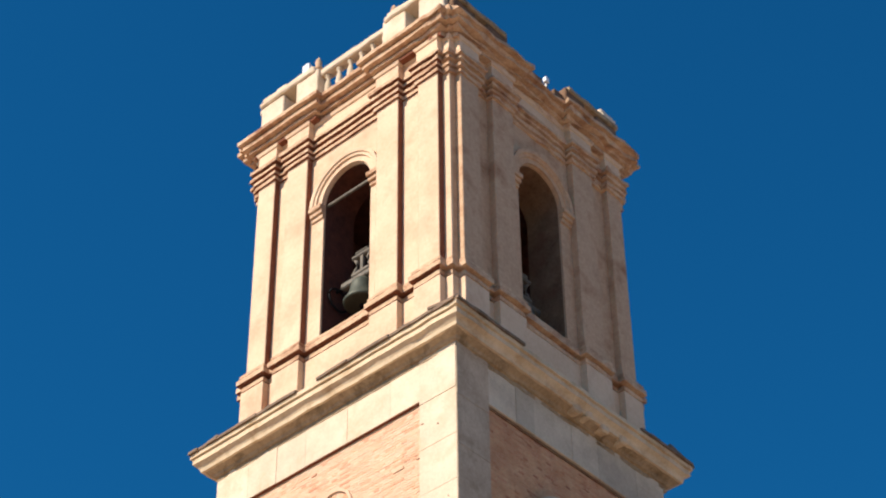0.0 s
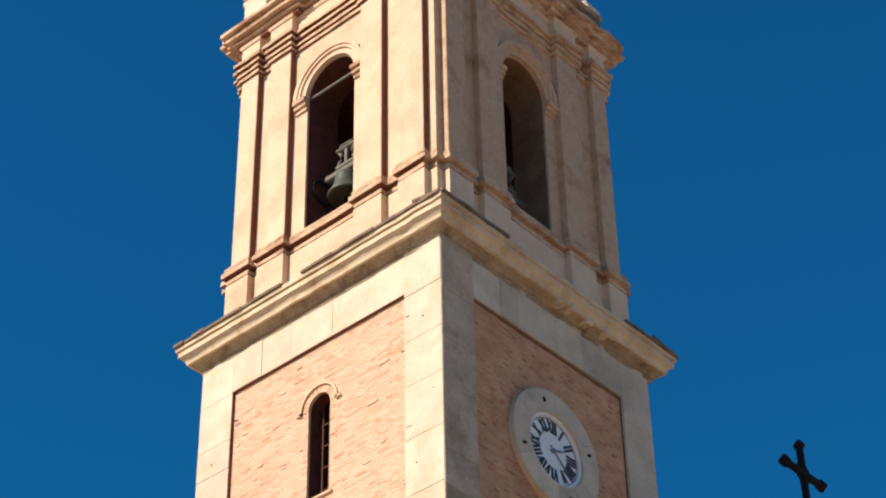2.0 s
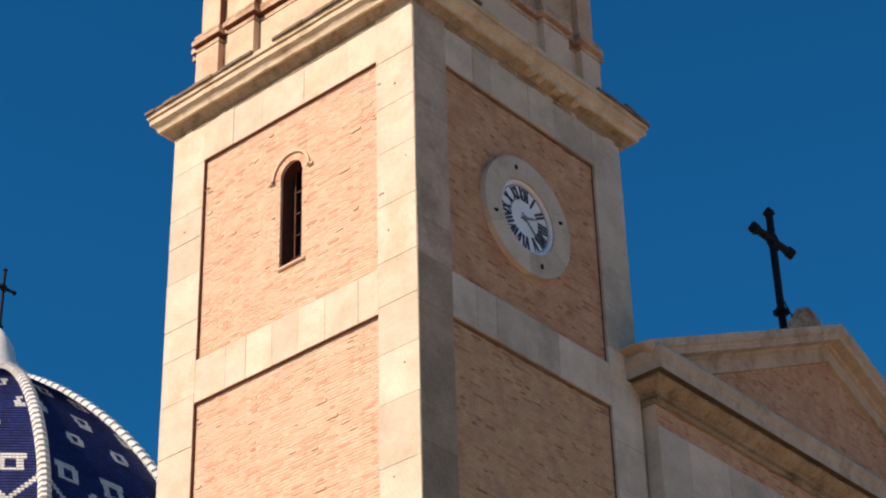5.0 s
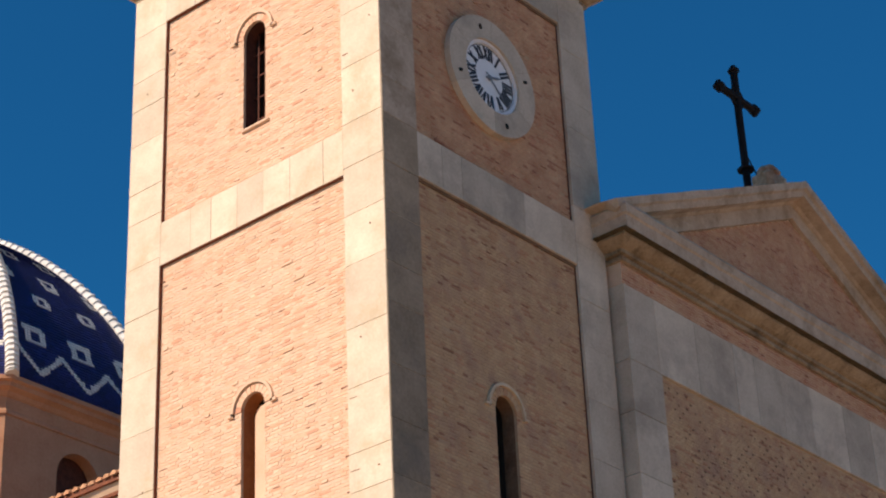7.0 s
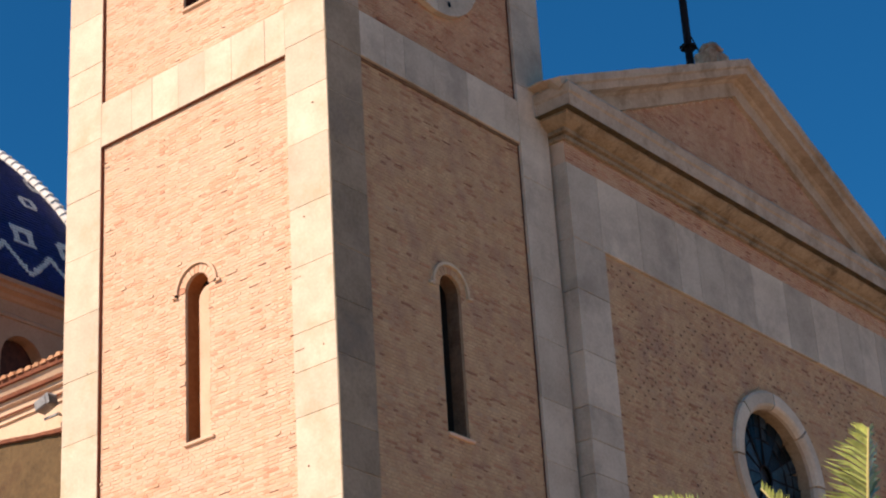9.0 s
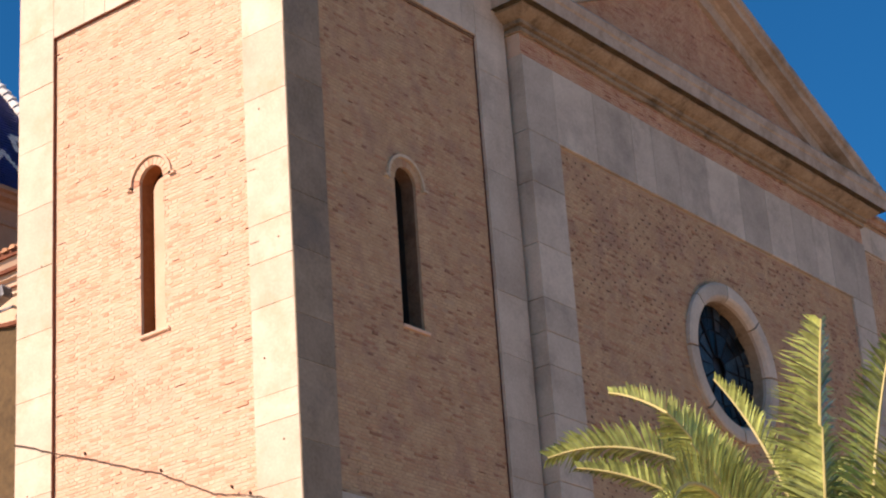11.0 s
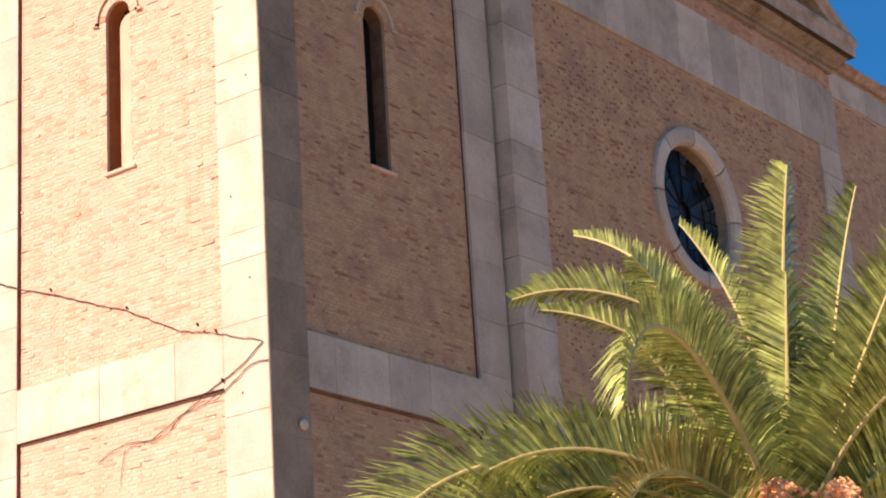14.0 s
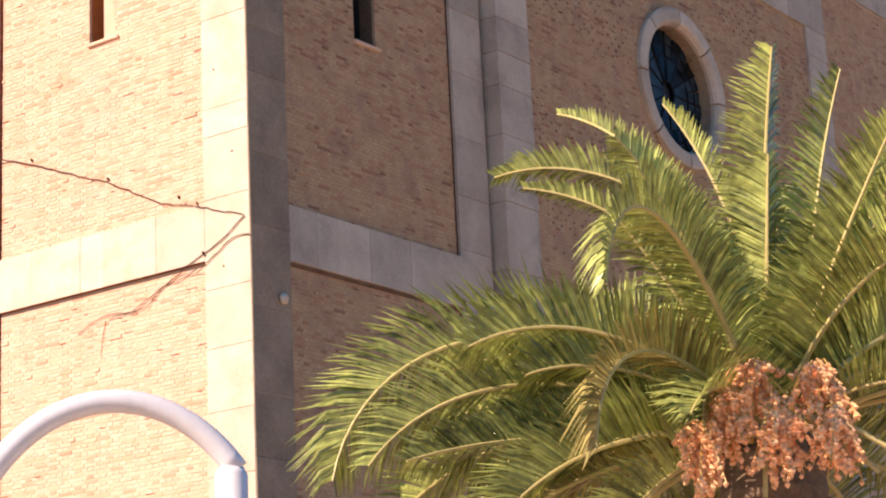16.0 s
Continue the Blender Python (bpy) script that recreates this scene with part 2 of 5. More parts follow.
def tube(bm, pts, r, n=8, taper=1.0):
    """A round bar along points."""
    rings = []
    for i, p in enumerate(pts):
        p = Vector(p)
        d = Vector(pts[min(i + 1, len(pts) - 1)]) - Vector(pts[max(i - 1, 0)])
        q = d.to_track_quat("Z", "X")
        rr = r * (1 + (taper - 1) * i / (len(pts) - 1))
        rings.append([bm.verts.new(p + q @ Vector((rr * math.cos(2 * math.pi * k / n), rr * math.sin(2 * math.pi * k / n), 0))) for k in range(n)])
    for a, b in zip(rings, rings[1:]):
        for k in range(n):
            bm.faces.new((a[k], a[(k + 1) % n], b[(k + 1) % n], b[k]))
    bm.faces.new(rings[0][::-1]), bm.faces.new(rings[-1])
    return bm


def sweep(bm, plan, profile, closed=True):
    """A moulding: profile of (out, z) run round an axis-aligned plan polygon (anticlockwise) with mitred corners."""
    n = len(plan)
    nrm = []
    for i in range(n):
        a, b = plan[i], plan[(i + 1) % n]
        d = Vector((b[0] - a[0], b[1] - a[1])).normalized()
        nrm.append(Vector((d.y, -d.x)))
    rings = []
    for out, z in profile:
        ring = []
        for i in range(n):
            o = (nrm[i - 1] + nrm[i]) * out
            ring.append(bm.verts.new((plan[i][0] + o.x, plan[i][1] + o.y, z)))
        rings.append(ring)
    for a, b in zip(rings, rings[1:]):
        for k in range(n):
            bm.faces.new((a[k], a[(k + 1) % n], b[(k + 1) % n], b[k]))
    return rings


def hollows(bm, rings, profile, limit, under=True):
    """Paints shade into a swept moulding: faces in its hollows get the second, dark material."""
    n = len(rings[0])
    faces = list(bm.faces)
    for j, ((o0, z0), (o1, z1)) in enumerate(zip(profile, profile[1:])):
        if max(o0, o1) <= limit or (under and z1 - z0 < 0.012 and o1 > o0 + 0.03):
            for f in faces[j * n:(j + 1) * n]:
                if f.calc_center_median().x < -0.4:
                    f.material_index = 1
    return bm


def crumble(bm, amp):
    """Breaks away the weathered east side."""
    for v in bm.verts:
        if v.co.x > -0.75:
            v.co += noise.noise_vector(v.co * 4.1) * amp * 0.5 + noise.noise_vector(v.co * 8.3 + Vector((3, 8, 1))) * amp * 0.5
    return bm


def worn(bm, amp=0.012, step=0.22):
    """Cuts long edges into short ones and wears them unevenly."""
    for _ in range(6):
        es = [e for e in bm.edges if e.calc_length() > step * 1.6]
        if not es or len(bm.verts) > 60000:
            break
        bmesh.ops.subdivide_edges(bm, edges=es, cuts=1, use_grid_fill=True)
    for v in bm.verts:
        v.co += noise.noise_vector(v.co * 3.1) * amp + noise.noise_vector(v.co * 9.7 + Vector((5, 1, 2))) * amp * 0.7
    return bm


def arch_pts(c, spring, r, n=14):
    return [(c - r * math.cos(math.pi * k / n), spring + r * math.sin(math.pi * k / n)) for k in range(n + 1)]


def holed_wall(bm, u0, u1, z0, z1, c, r, sill, spring, y0, y1, n=14, round_=False):
    """A wall in the plane x-z from y0 (outer) to y1 with an arched (or round) opening through it."""
    top = arch_pts(c, spring, r, n)
    if round_:
        low = [(a, 2 * spring - b) for a, b in top]
    else:
        low = [(top[0][0], sill)] + [(a, sill) for a, b in top[1:-1]] + [(top[-1][0], sill)]
    for y in (y0, y1):
        quad(bm, (u0, y, z0), (c - r, y, z0), (c - r, y, z1), (u0, y, z1))
        quad(bm, (c + r, y, z0), (u1, y, z0), (u1, y, z1), (c + r, y, z1))
        for (a, b), (a2, b2) in zip(top, top[1:]):
            quad(bm, (a, y, b), (a2, y, b2), (a2, y, z1), (a, y, z1))
        for (a, b), (a2, b2) in zip(low, low[1:]):
            quad(bm, (a, y, z0), (a2, y, z0), (a2, y, b2), (a, y, b))
    loop = top + low[::-1]
    for (a, b), (a2, b2) in zip(loop, loop[1:] + loop[:1]):
        if abs(a - a2) + abs(b - b2) > 1e-6:
            quad(bm, (a, y0, b), (a2, y0, b2), (a2, y1, b2), (a, y1, b))
    for ps in (((u0, z0), (u1, z0)), ((u1, z0), (u1, z1)), ((u1, z1), (u0, z1)), ((u0, z1), (u0, z0))):
        (a, b), (a2, b2) = ps
        quad(bm, (a, y0, b), (a2, y0, b2), (a2, y1, b2), (a, y1, b))
    bmesh.ops.remove_doubles(bm, verts=bm.verts, dist=1e-4)
    return bm


BL, BH, BJ = 0.245, 0.047, 0.013      # brick length, height, joint


def brick_rows(u0, u1, z0, z1, holes, rng):
    """Brick rectangles (u0, u1, z0, z1) in running bond; holes: functions z -> (from, to) or None."""
    out = []
    z, i = z0, 0
    pitch = BH + BJ
    while z + pitch <= z1 + 0.02:
        zc = z + BH / 2
        bl = BL if i % 2 else (BL - BJ) / 2
        u = u0 - (0.0 if i % 2 else (BL + BJ) / 4)
        while u < u1:
            a, b = max(u, u0), min(u + bl, u1)
            spans = [(a, b)]
            for h in holes:
                g = h(zc)
                if g:
                    nx = []
                    for s, e in spans:
                        if g[0] > s:
                            nx.append((s, min(e, g[0])))
                        if g[1] < e:
                            nx.append((max(s, g[1]), e))
                    spans = nx
            for s, e in spans:
                if e - s > 0.03:
                    out.append((s, e, z, z + BH, i % 2 == 0 and round((u - u0) / (bl + BJ)) % 2 == 0))
            u += bl + BJ
        z += pitch
        i += 1
    return out


def arched_hole(c, r, sill, spring, pad=0.0):
    def f(z):
        if z < sill - pad or z > spring + r + pad:
            return None
        w = r + pad if z < spring else math.sqrt(max((r + pad) ** 2 - (z - spring) ** 2, 0))
        return (c - w, c + w)
    return f


def round_hole(c, cz, r):
    def f(z):
        return None if abs(z - cz) > r else (c - math.sqrt(r * r - (z - cz) ** 2), c + math.sqrt(r * r - (z - cz) ** 2))
    return f


def brick_panel(parent, frame_m, u0, u1, z0, z1, y, holes, mat, near, seed, label, miss=0.004):
    """Bricks proud of a mortar bed at depth y. Those in the stretch near = (u0, u1, z0, z1) are objects of their own."""
    rng = random.Random(seed)
    rects = brick_rows(u0 + 0.01, u1 - 0.01, z0 + 0.01, z1, holes, rng)
    V, Fc, count = [], [], 0
    pale, gaps = ([], []), bmesh.new()
    shared = None
    for a, b, c, d, header in rects:
        if rng.random() < miss:
            continue
        t = rng.choice((0.003, 0.004, 0.005, 0.006, 0.008)) if rng.random() < 0.994 else 0.02
        whole = abs(b - a - BL) < 1e-4
        if whole and near and near[0] <= a and b <= near[1] and near[2] <= c and d <= near[3] and count < 300:
            if shared is None:
                bm = bmesh.new()
                box(bm, 0, BL, -0.0, 0.02, 0, BH)
                shared = mesh_of("brick", bm, mat)
            ob = link("brick", shared, parent, frame_m @ Matrix.Translation((a, y - t, c)))
            count += 1
            continue
        if rng.random() < 0.012:
            q = rng.uniform(0.004, 0.006)
            box(gaps, a - 0.01, a + rng.uniform(0.05, 0.2), y - t - 0.003, y + 0.01, c - BJ / 2 - q, c - BJ / 2 + q)
        w = 0.002
        keep, faces = V, Fc
        if header and mat is BRICK and rng.random() < 0.7:
            V, Fc = pale
        k = len(V)
        V += [(a, y + 0.004, c), (b, y + 0.004, c), (b, y + 0.004, d), (a, y + 0.004, d), (a + w, y - t, c + w), (b - w, y - t, c + w), (b - w, y - t, d - w), (a + w, y - t, d - w)]
        Fc += [(k + 4, k + 5, k + 6, k + 7), (k, k + 1, k + 5, k + 4), (k + 1, k + 2, k + 6, k + 5), (k + 2, k + 3, k + 7, k + 6), (k + 3, k, k + 4, k + 7)]
        V, Fc = keep, faces
    if pale[0]:
        me = bpy.data.meshes.new("pale_brickwork")
        me.from_pydata(pale[0], [], pale[1])
        me.materials.append(BRICK_PALE)
        tagged(link("pale_brickwork", me, parent, frame_m, "paler brick ends between the stretchers"), kind="stuff")
    tagged(part("open_jointing", gaps, JOINT_AND_SHADE, parent, "dark washed-out joints", frame_m), kind="stuff")
    me = bpy.data.meshes.new("brickwork")
    me.from_pydata(V, [], Fc)
    me.materials.append(mat)
    ob = link("brickwork", me, parent, frame_m, label)
    tagged(ob, kind="stuff")
    return ob


FS = Matrix.Translation((-6, 0, 0))
FE = Matrix.Rotation(radians(90), 4, "Z")
FN = Matrix.Translation((0, 6, 0)) @ Matrix.Rotation(radians(180), 4, "Z")
FW = Matrix.Translation((-6, 6, 0)) @ Matrix.Rotation(radians(-90), 4, "Z")
W, PIL, REC = 6.0, 0.85, 0.075        # tower width, corner pilaster width, panel recess
DEEP = 5.9                            # depth of the shaft from south to north
SHAFT = (("S", FS, W), ("E", FE, DEEP), ("N", Matrix.Translation((0, DEEP - 6, 0)) @ FN, W), ("W", Matrix.Translation((0, DEEP - 6, 0)) @ FW, DEEP))

# ---- ground ----
bm = bmesh.new()
quad(bm, (-3000, -3000, 0), (3000, -3000, 0), (3000, 3000, 0), (-3000, 3000, 0))
ground = part("ground", bm, GROUND, None, "pale stone paving of the church square")
tagged(ground, category="ground", kind="structure")

# ---- bell tower: shaft ----
tower = thing("bell_tower", (-3, 3, 0), "tall square bell tower of peach brick and pale limestone", "bell tower")
PANELS = [(1.2, 9.39), (10.23, 19.2), (20.05, 24.29)]     # heights of the brick panels
SHAFT_TOP = 25.2
SLITS = {"S": [(1, 3.06, 0.265, 13.28, 15.83), (2, 3.06, 0.265, 21.1, 22.97)], "E": [(1, 2.87, 0.265, 13.24, 15.72)], "N": [], "W": []}
for key, fm, wide in SHAFT:
    seen = key in "SE"
    for i, (z0, z1) in enumerate(PANELS):
        slit = [s for s in SLITS[key] if s[0] == i]
        bm = bmesh.new()
        if slit:
            _, c, r, sill, spring = slit[0]
            holed_wall(bm, PIL - 0.1, wide - PIL + 0.1, z0 - 0.02, z1 + 0.02, c, r, sill, spring, REC, REC + 0.05)
            bj = bmesh.new()
            holed_wall(bj, c - r - 0.3, c + r + 0.3, sill - 0.3, spring + r + 0.3, c, r, sill, spring, REC + 0.052, 0.37)
            part("jamb_lining", bj, (RED_BRICK_SHADE if i == 2 else JAMB_BRICK_SHADE) if key == "S" else JAMB_BROWN, tower, "", fm)
        else:
            box(bm, PIL - 0.1, wide - PIL + 0.1, REC, 0.75, z0 - 0.02, z1 + 0.02)
        panel = part("brick_panel", bm, MORTAR if key == "S" else MORTAR_DUN_SHADE, tower, "recessed brick panel framed by stone", fm)
        if not seen:
            continue
        holes = [arched_hole(s[1], s[2], s[3], s[4], 0.0) for s in slit]
        if slit:
            holes.append(arched_hole(slit[0][1], slit[0][2] + 0.13, slit[0][4], slit[0][4]))
        if key == "E" and i == 2:
            holes.append(round_hole(2.91, 22.07, 1.13))
        near = (0.9, 3.6, 10.3, 13.2) if i == 1 else None
        brick_panel(panel, fm, PIL, wide - PIL, z0, z1, REC, holes, BRICK if key == "S" else BRICK_RUST if i == 2 else BRICK_DUN_SHADE, near, 10 + i + 5 * (key == "E"), "weathered peach bricks in running bond")
        # strips painting the recess shadow lines, with some rust stain below the band
        if key == "E":
            bm = bmesh.new()
            box(bm, PIL, wide - PIL, REC - 0.03, REC + 0.02, z1 - 0.055, z1 + 0.003)
            part("shade_course", bm, JAMB_BROWN, tower, "dark strip of painted shade and rust stain under the stone band", fm)
            bm = bmesh.new()
            box(bm, wide - PIL - 0.02, wide - PIL + 0.003, REC - 0.02, REC + 0.02, z0, z1 - 0.06)
            part("shade_joint", bm, RED_BRICK_SHADE, tower, "dark strip painting the shade beside the pilaster", fm)
        # thin dark strips paint the shade on the recess edges
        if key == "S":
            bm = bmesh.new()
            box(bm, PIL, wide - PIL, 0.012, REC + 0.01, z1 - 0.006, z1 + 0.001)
            part("band_underside", bm, JOINT_AND_SHADE, tower, "underside of the stone band with its shade painted on", fm)
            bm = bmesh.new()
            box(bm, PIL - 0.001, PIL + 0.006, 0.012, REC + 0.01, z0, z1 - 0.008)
            part("pilaster_return", bm, JOINT_AND_SHADE, tower, "side of the pilaster with its shade painted on", fm)
        for _, c, r, sill, spring in slit:
            # radial brick arch, thin hood with bent ends, sill
            n = 11
            for k in range(n):
                bm = bmesh.new()
                a0, a1 = math.pi * (k + 0.06) / n, math.pi * (k + 0.94) / n
                ps = [(c - q * math.cos(a), spring + q * math.sin(a)) for q, a in ((r, a0), (r + 0.125, a0), (r + 0.125, a1), (r, a1))]
                f = [bm.verts.new((a, REC - 0.014, b)) for a, b in ps]
                g = [bm.verts.new((a, REC + 0.02, b)) for a, b in ps]
                bm.faces.new(f), bm.faces.new(g[::-1])
                for j in range(4):
                    bm.faces.new((f[j], f[(j + 1) % 4], g[(j + 1) % 4], g[j]))
                part("arch_brick", bm, BRICK if key == "S" else BRICK_DUN_SHADE, panel, "", fm)
            bm = bmesh.new()
            R0, R1, q = r + 0.15, r + 0.2, 0.05
            arc = [(math.pi * k / 18) for k in range(19)]
            inner = [(c - R0 * math.cos(a), spring + R0 * math.sin(a)) for a in arc]
            outer = [(c - R1 * math.cos(a), spring + R1 * math.sin(a)) for a in arc]
            for (a, b), (a2, b2), (d, e), (d2, e2) in zip(inner, inner[1:], outer, outer[1:]):
                quad(bm, (a, REC - q, b), (d, REC - q, e), (d2, REC - q, e2), (a2, REC - q, b2))
                quad(bm, (a, REC - q, b), (a2, REC - q, b2), (a2, REC + 0.01, b2), (a, REC + 0.01, b))
                quad(bm, (d, REC - q, e), (d, REC + 0.01, e), (d2, REC + 0.01, e2), (d2, REC - q, e2))
            bmesh.ops.remove_doubles(bm, verts=bm.verts, dist=1e-4)
            for sgn in (-1, 1):
                box(bm, c + sgn * R0 - (0.12 if sgn < 0 else 0.0), c + sgn * R0 + (0.0 if sgn < 0 else 0.12), REC - q, REC + 0.01, spring - 0.04, spring + 0.0)
                box(bm, min(c + sgn * R0, c + sgn * R1), max(c + sgn * R0, c + sgn * R1), REC - q, REC + 0.01, spring - 0.05, spring + 0.01)
            part("hood_mould", bm, BRICK_PALE if key == "S" else MOULD, tower, "thin arched hood moulding", fm)
            bm = bmesh.new()
            box(bm, c - r - 0.02, c + r + 0.1, REC - 0.05, REC + 0.3, sill - 0.06, sill, 0.012)
            part("window_sill", bm, BRICK_PALE, tower, "", fm)
            # closing pieces behind the slit, coloured dark in place of shade
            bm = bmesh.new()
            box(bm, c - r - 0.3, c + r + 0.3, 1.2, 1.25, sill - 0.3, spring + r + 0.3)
            part("window_back", bm, INSIDE_SHADE, tower, "dark sheet painting the shade behind the narrow window", fm)
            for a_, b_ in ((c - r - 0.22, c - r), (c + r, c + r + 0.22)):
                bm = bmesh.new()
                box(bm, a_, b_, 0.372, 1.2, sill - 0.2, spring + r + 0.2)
                part("inner_jamb", bm, INSIDE_SHADE if key == "E" or i == 2 else JAMB_BRICK_SHADE, tower, "", fm)
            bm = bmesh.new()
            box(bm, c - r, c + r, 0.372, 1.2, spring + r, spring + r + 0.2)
            part("inner_head", bm, INSIDE_SHADE, tower, "", fm)
            if key == "S" and i == 1:
                bm = bmesh.new()
                n_ = 6
                ps = [(c + r + 0.01, sill), (c + r + 0.01, spring - 0.02)] + [(c + r - (r - 0.05) * math.sin(math.pi / 2 * k / n_), spring - 0.02 - 0.22 * (1 - math.cos(math.pi / 2 * k / n_))) for k in range(1, n_ + 1)] + [(c + 0.05, sill)]
                f = [bm.verts.new((a, REC - 0.004, b)) for a, b in ps]
                g = [bm.verts.new((a, REC + 0.3, b)) for a, b in ps]
                bm.faces.new(f), bm.faces.new(g[::-1])
                for j in range(len(ps)):
                    bm.faces.new((f[j], f[(j + 1) % len(ps)], g[(j + 1) % len(ps)], g[j]))
                part("brick_infill", bm, BRICK, tower, "later brick infill narrowing the slit", fm)
            bm = bmesh.new()
            for k in range(3):
                x = c - r + (k + 0.7) * r * 0.62
                box(bm, x - 0.016, x + 0.016, 0.32, 0.352, sill, spring + 0.2)
            for z in np.arange(sill + 0.3, spring, 0.45):
                box(bm, c - r, c + r, 0.33, 0.345, z - 0.012, z + 0.012)
            if i == 2:
                part("window_grille", bm, RED_BRICK_SHADE, tower, "dark red iron bars in the narrow window", fm)
            else:
                bm.free()

# inner core that closes the shaft
bm = bmesh.new()
box(bm, -5.2, -0.8, 0.8, 5.2, 0, 9.0)
box(bm, -5.2, -0.8, 0.8, 5.2, 24.4, 25.1)
part("floor_slab", bm, DARK_WALL, tower)

# corner pilasters, stone by stone
JOINTS = [0.9, 1.8, 2.7, 3.6, 4.5, 5.4, 6.3, 7.2, 8.1, 8.95, 10.27, 11.2, 11.62, 12.99, 13.7, 14.32, 15.4, 16.4, 17.51, 18.41, 19.3, 20.12, 21.21, 22.28, 23.22, 24.2, 25.2]
rng = random.Random(4)
for cx, cy, vis in ((-PIL, 0, 1), (-6, 0, 1), (-PIL, DEEP - PIL, 1), (-6, DEEP - PIL, 0)):
    z = 0.0
    joints = [j for j in JOINTS] if (cx, cy) == (-PIL, 0) else None
    while z < SHAFT_TOP - 0.01:
        h = joints.pop(0) - z if joints else rng.choice((0.62, 0.75, 0.9, 1.0, 1.1))
        if SHAFT_TOP - z - h < 0.4:
            h = SHAFT_TOP - z
        bm = bmesh.new()
        o = [rng.uniform(-0.003, 0.003) for _ in range(4)]
        box(bm, cx + o[0], cx + PIL + o[1], cy + o[2], cy + PIL + o[3], z + 0.002, z + h - 0.002, 0.005)
        part("quoin_stone", bm, STONE_GREY_SHADE if (cx, cy) == (-PIL, DEEP - PIL) else STONE, tower)
        z += h
    bm = bmesh.new()
    box(bm, cx + 0.02, cx + PIL - 0.02, cy + 0.02, cy + PIL - 0.02, 0, SHAFT_TOP - 0.01)
    part("pilaster_core", bm, STONE_GREY_SHADE, tower)

# added thin facing on the corner's east side: soot-stained below, painted shade tone above
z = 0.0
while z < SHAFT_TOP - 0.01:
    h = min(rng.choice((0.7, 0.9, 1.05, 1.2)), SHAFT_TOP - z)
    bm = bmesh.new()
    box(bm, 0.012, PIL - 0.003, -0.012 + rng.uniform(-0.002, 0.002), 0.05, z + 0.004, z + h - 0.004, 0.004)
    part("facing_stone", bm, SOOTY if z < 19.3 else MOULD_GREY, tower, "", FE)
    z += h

for x_, z_ in ((-0.42, 23.6), (-0.2, 22.0), (-0.6, 20.7), (-0.3, 18.1), (-0.55, 16.2), (-0.25, 14.0), (-0.62, 12.2), (-0.3, 10.9), (-0.5, 9.25), (-5.6, 22.9), (-5.4, 15.1), (-5.7, 11.3)):
    bm = lathe(bmesh.new(), [(0.012, -0.004), (0.016, 0.0), (0.011, 0.012)], 7, Matrix.Translation((x_, 0, z_)) @ Matrix.Rotation(radians(90), 4, "X"))
    part("fixing_plug", bm, JOINT_AND_SHADE, tower, "small dark plugged hole in the stone")

# open joints where the brickwork meets the corner stones
crng = random.Random(31)
bm = bmesh.new()
for k in range(22):
    z_, a_ = crng.uniform(2.0, 24.0), crng.choice((-0.87, -0.87, -0.87, -5.14))
    l_, h_ = crng.uniform(0.06, 0.2), crng.uniform(0.008, 0.018)
    y_ = -0.004 if crng.random() < 0.45 else REC - 0.012
    x_ = a_ + (crng.uniform(0.02, 0.06) if y_ < 0 and a_ > -1 else -l_ if a_ > -1 else 0.02)
    if y_ > 0 or not 9.3 < z_ < 10.3:
        box(bm, x_, x_ + l_, y_, y_ + 0.03, z_, z_ + h_)
tagged(part("open_jointing", bm, JOINT_AND_SHADE, tower, "short dark open joints beside the corner stones"), kind="stuff")

# stone bands, slab by slab
for key, fm, wide in SHAFT:
    for z0, z1 in ((0, 1.2), (9.39, 10.23), (19.2, 20.05), (24.29, SHAFT_TOP)):
        u = PIL
        while u < wide - PIL - 0.01:
            w = rng.choice((0.5, 0.62, 0.75, 0.9, 1.05))
            if wide - PIL - u - w < 0.35:
                w = wide - PIL - u
            bm = bmesh.new()
            box(bm, u + 0.002, u + w - 0.002, 0.002 + rng.uniform(-0.005, 0.005), 0.7, z0 + 0.002, z1 - 0.002, 0.004)
            # south slabs stay pale, the other faces take the shade tone
            part("band_stone", bm, STONE if key == "S" else STONE_GREY_SHADE, tower, "", fm)
            u += w

# main cornice with tile edge
SQ = [(-6, 0), (0, 0), (0, 6), (-6, 6)]
# the bed's dark colour holds ochre stain and the shade below the lip
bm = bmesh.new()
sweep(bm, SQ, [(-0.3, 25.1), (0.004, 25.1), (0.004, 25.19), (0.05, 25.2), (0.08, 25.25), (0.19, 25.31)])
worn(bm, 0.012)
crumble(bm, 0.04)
part("cornice_bed", bm, BED, tower, "ochre-stained underside of the cornice, with shade in its colour")
bm = bmesh.new()
sweep(bm, SQ, [(0.15, 25.305), (0.23, 25.308), (0.245, 25.37), (0.275, 25.42), (0.325, 25.46), (0.345, 25.47), (0.345, 25.57), (0.33, 25.575), (0.33, 25.595), (0.385, 25.6), (0.385, 25.69), (-0.6, 25.86)])
worn(bm, 0.009)
crumble(bm, 0.02)
part("cornice", bm, MOULD, tower, "moulded stone cornice stained ochre beneath")
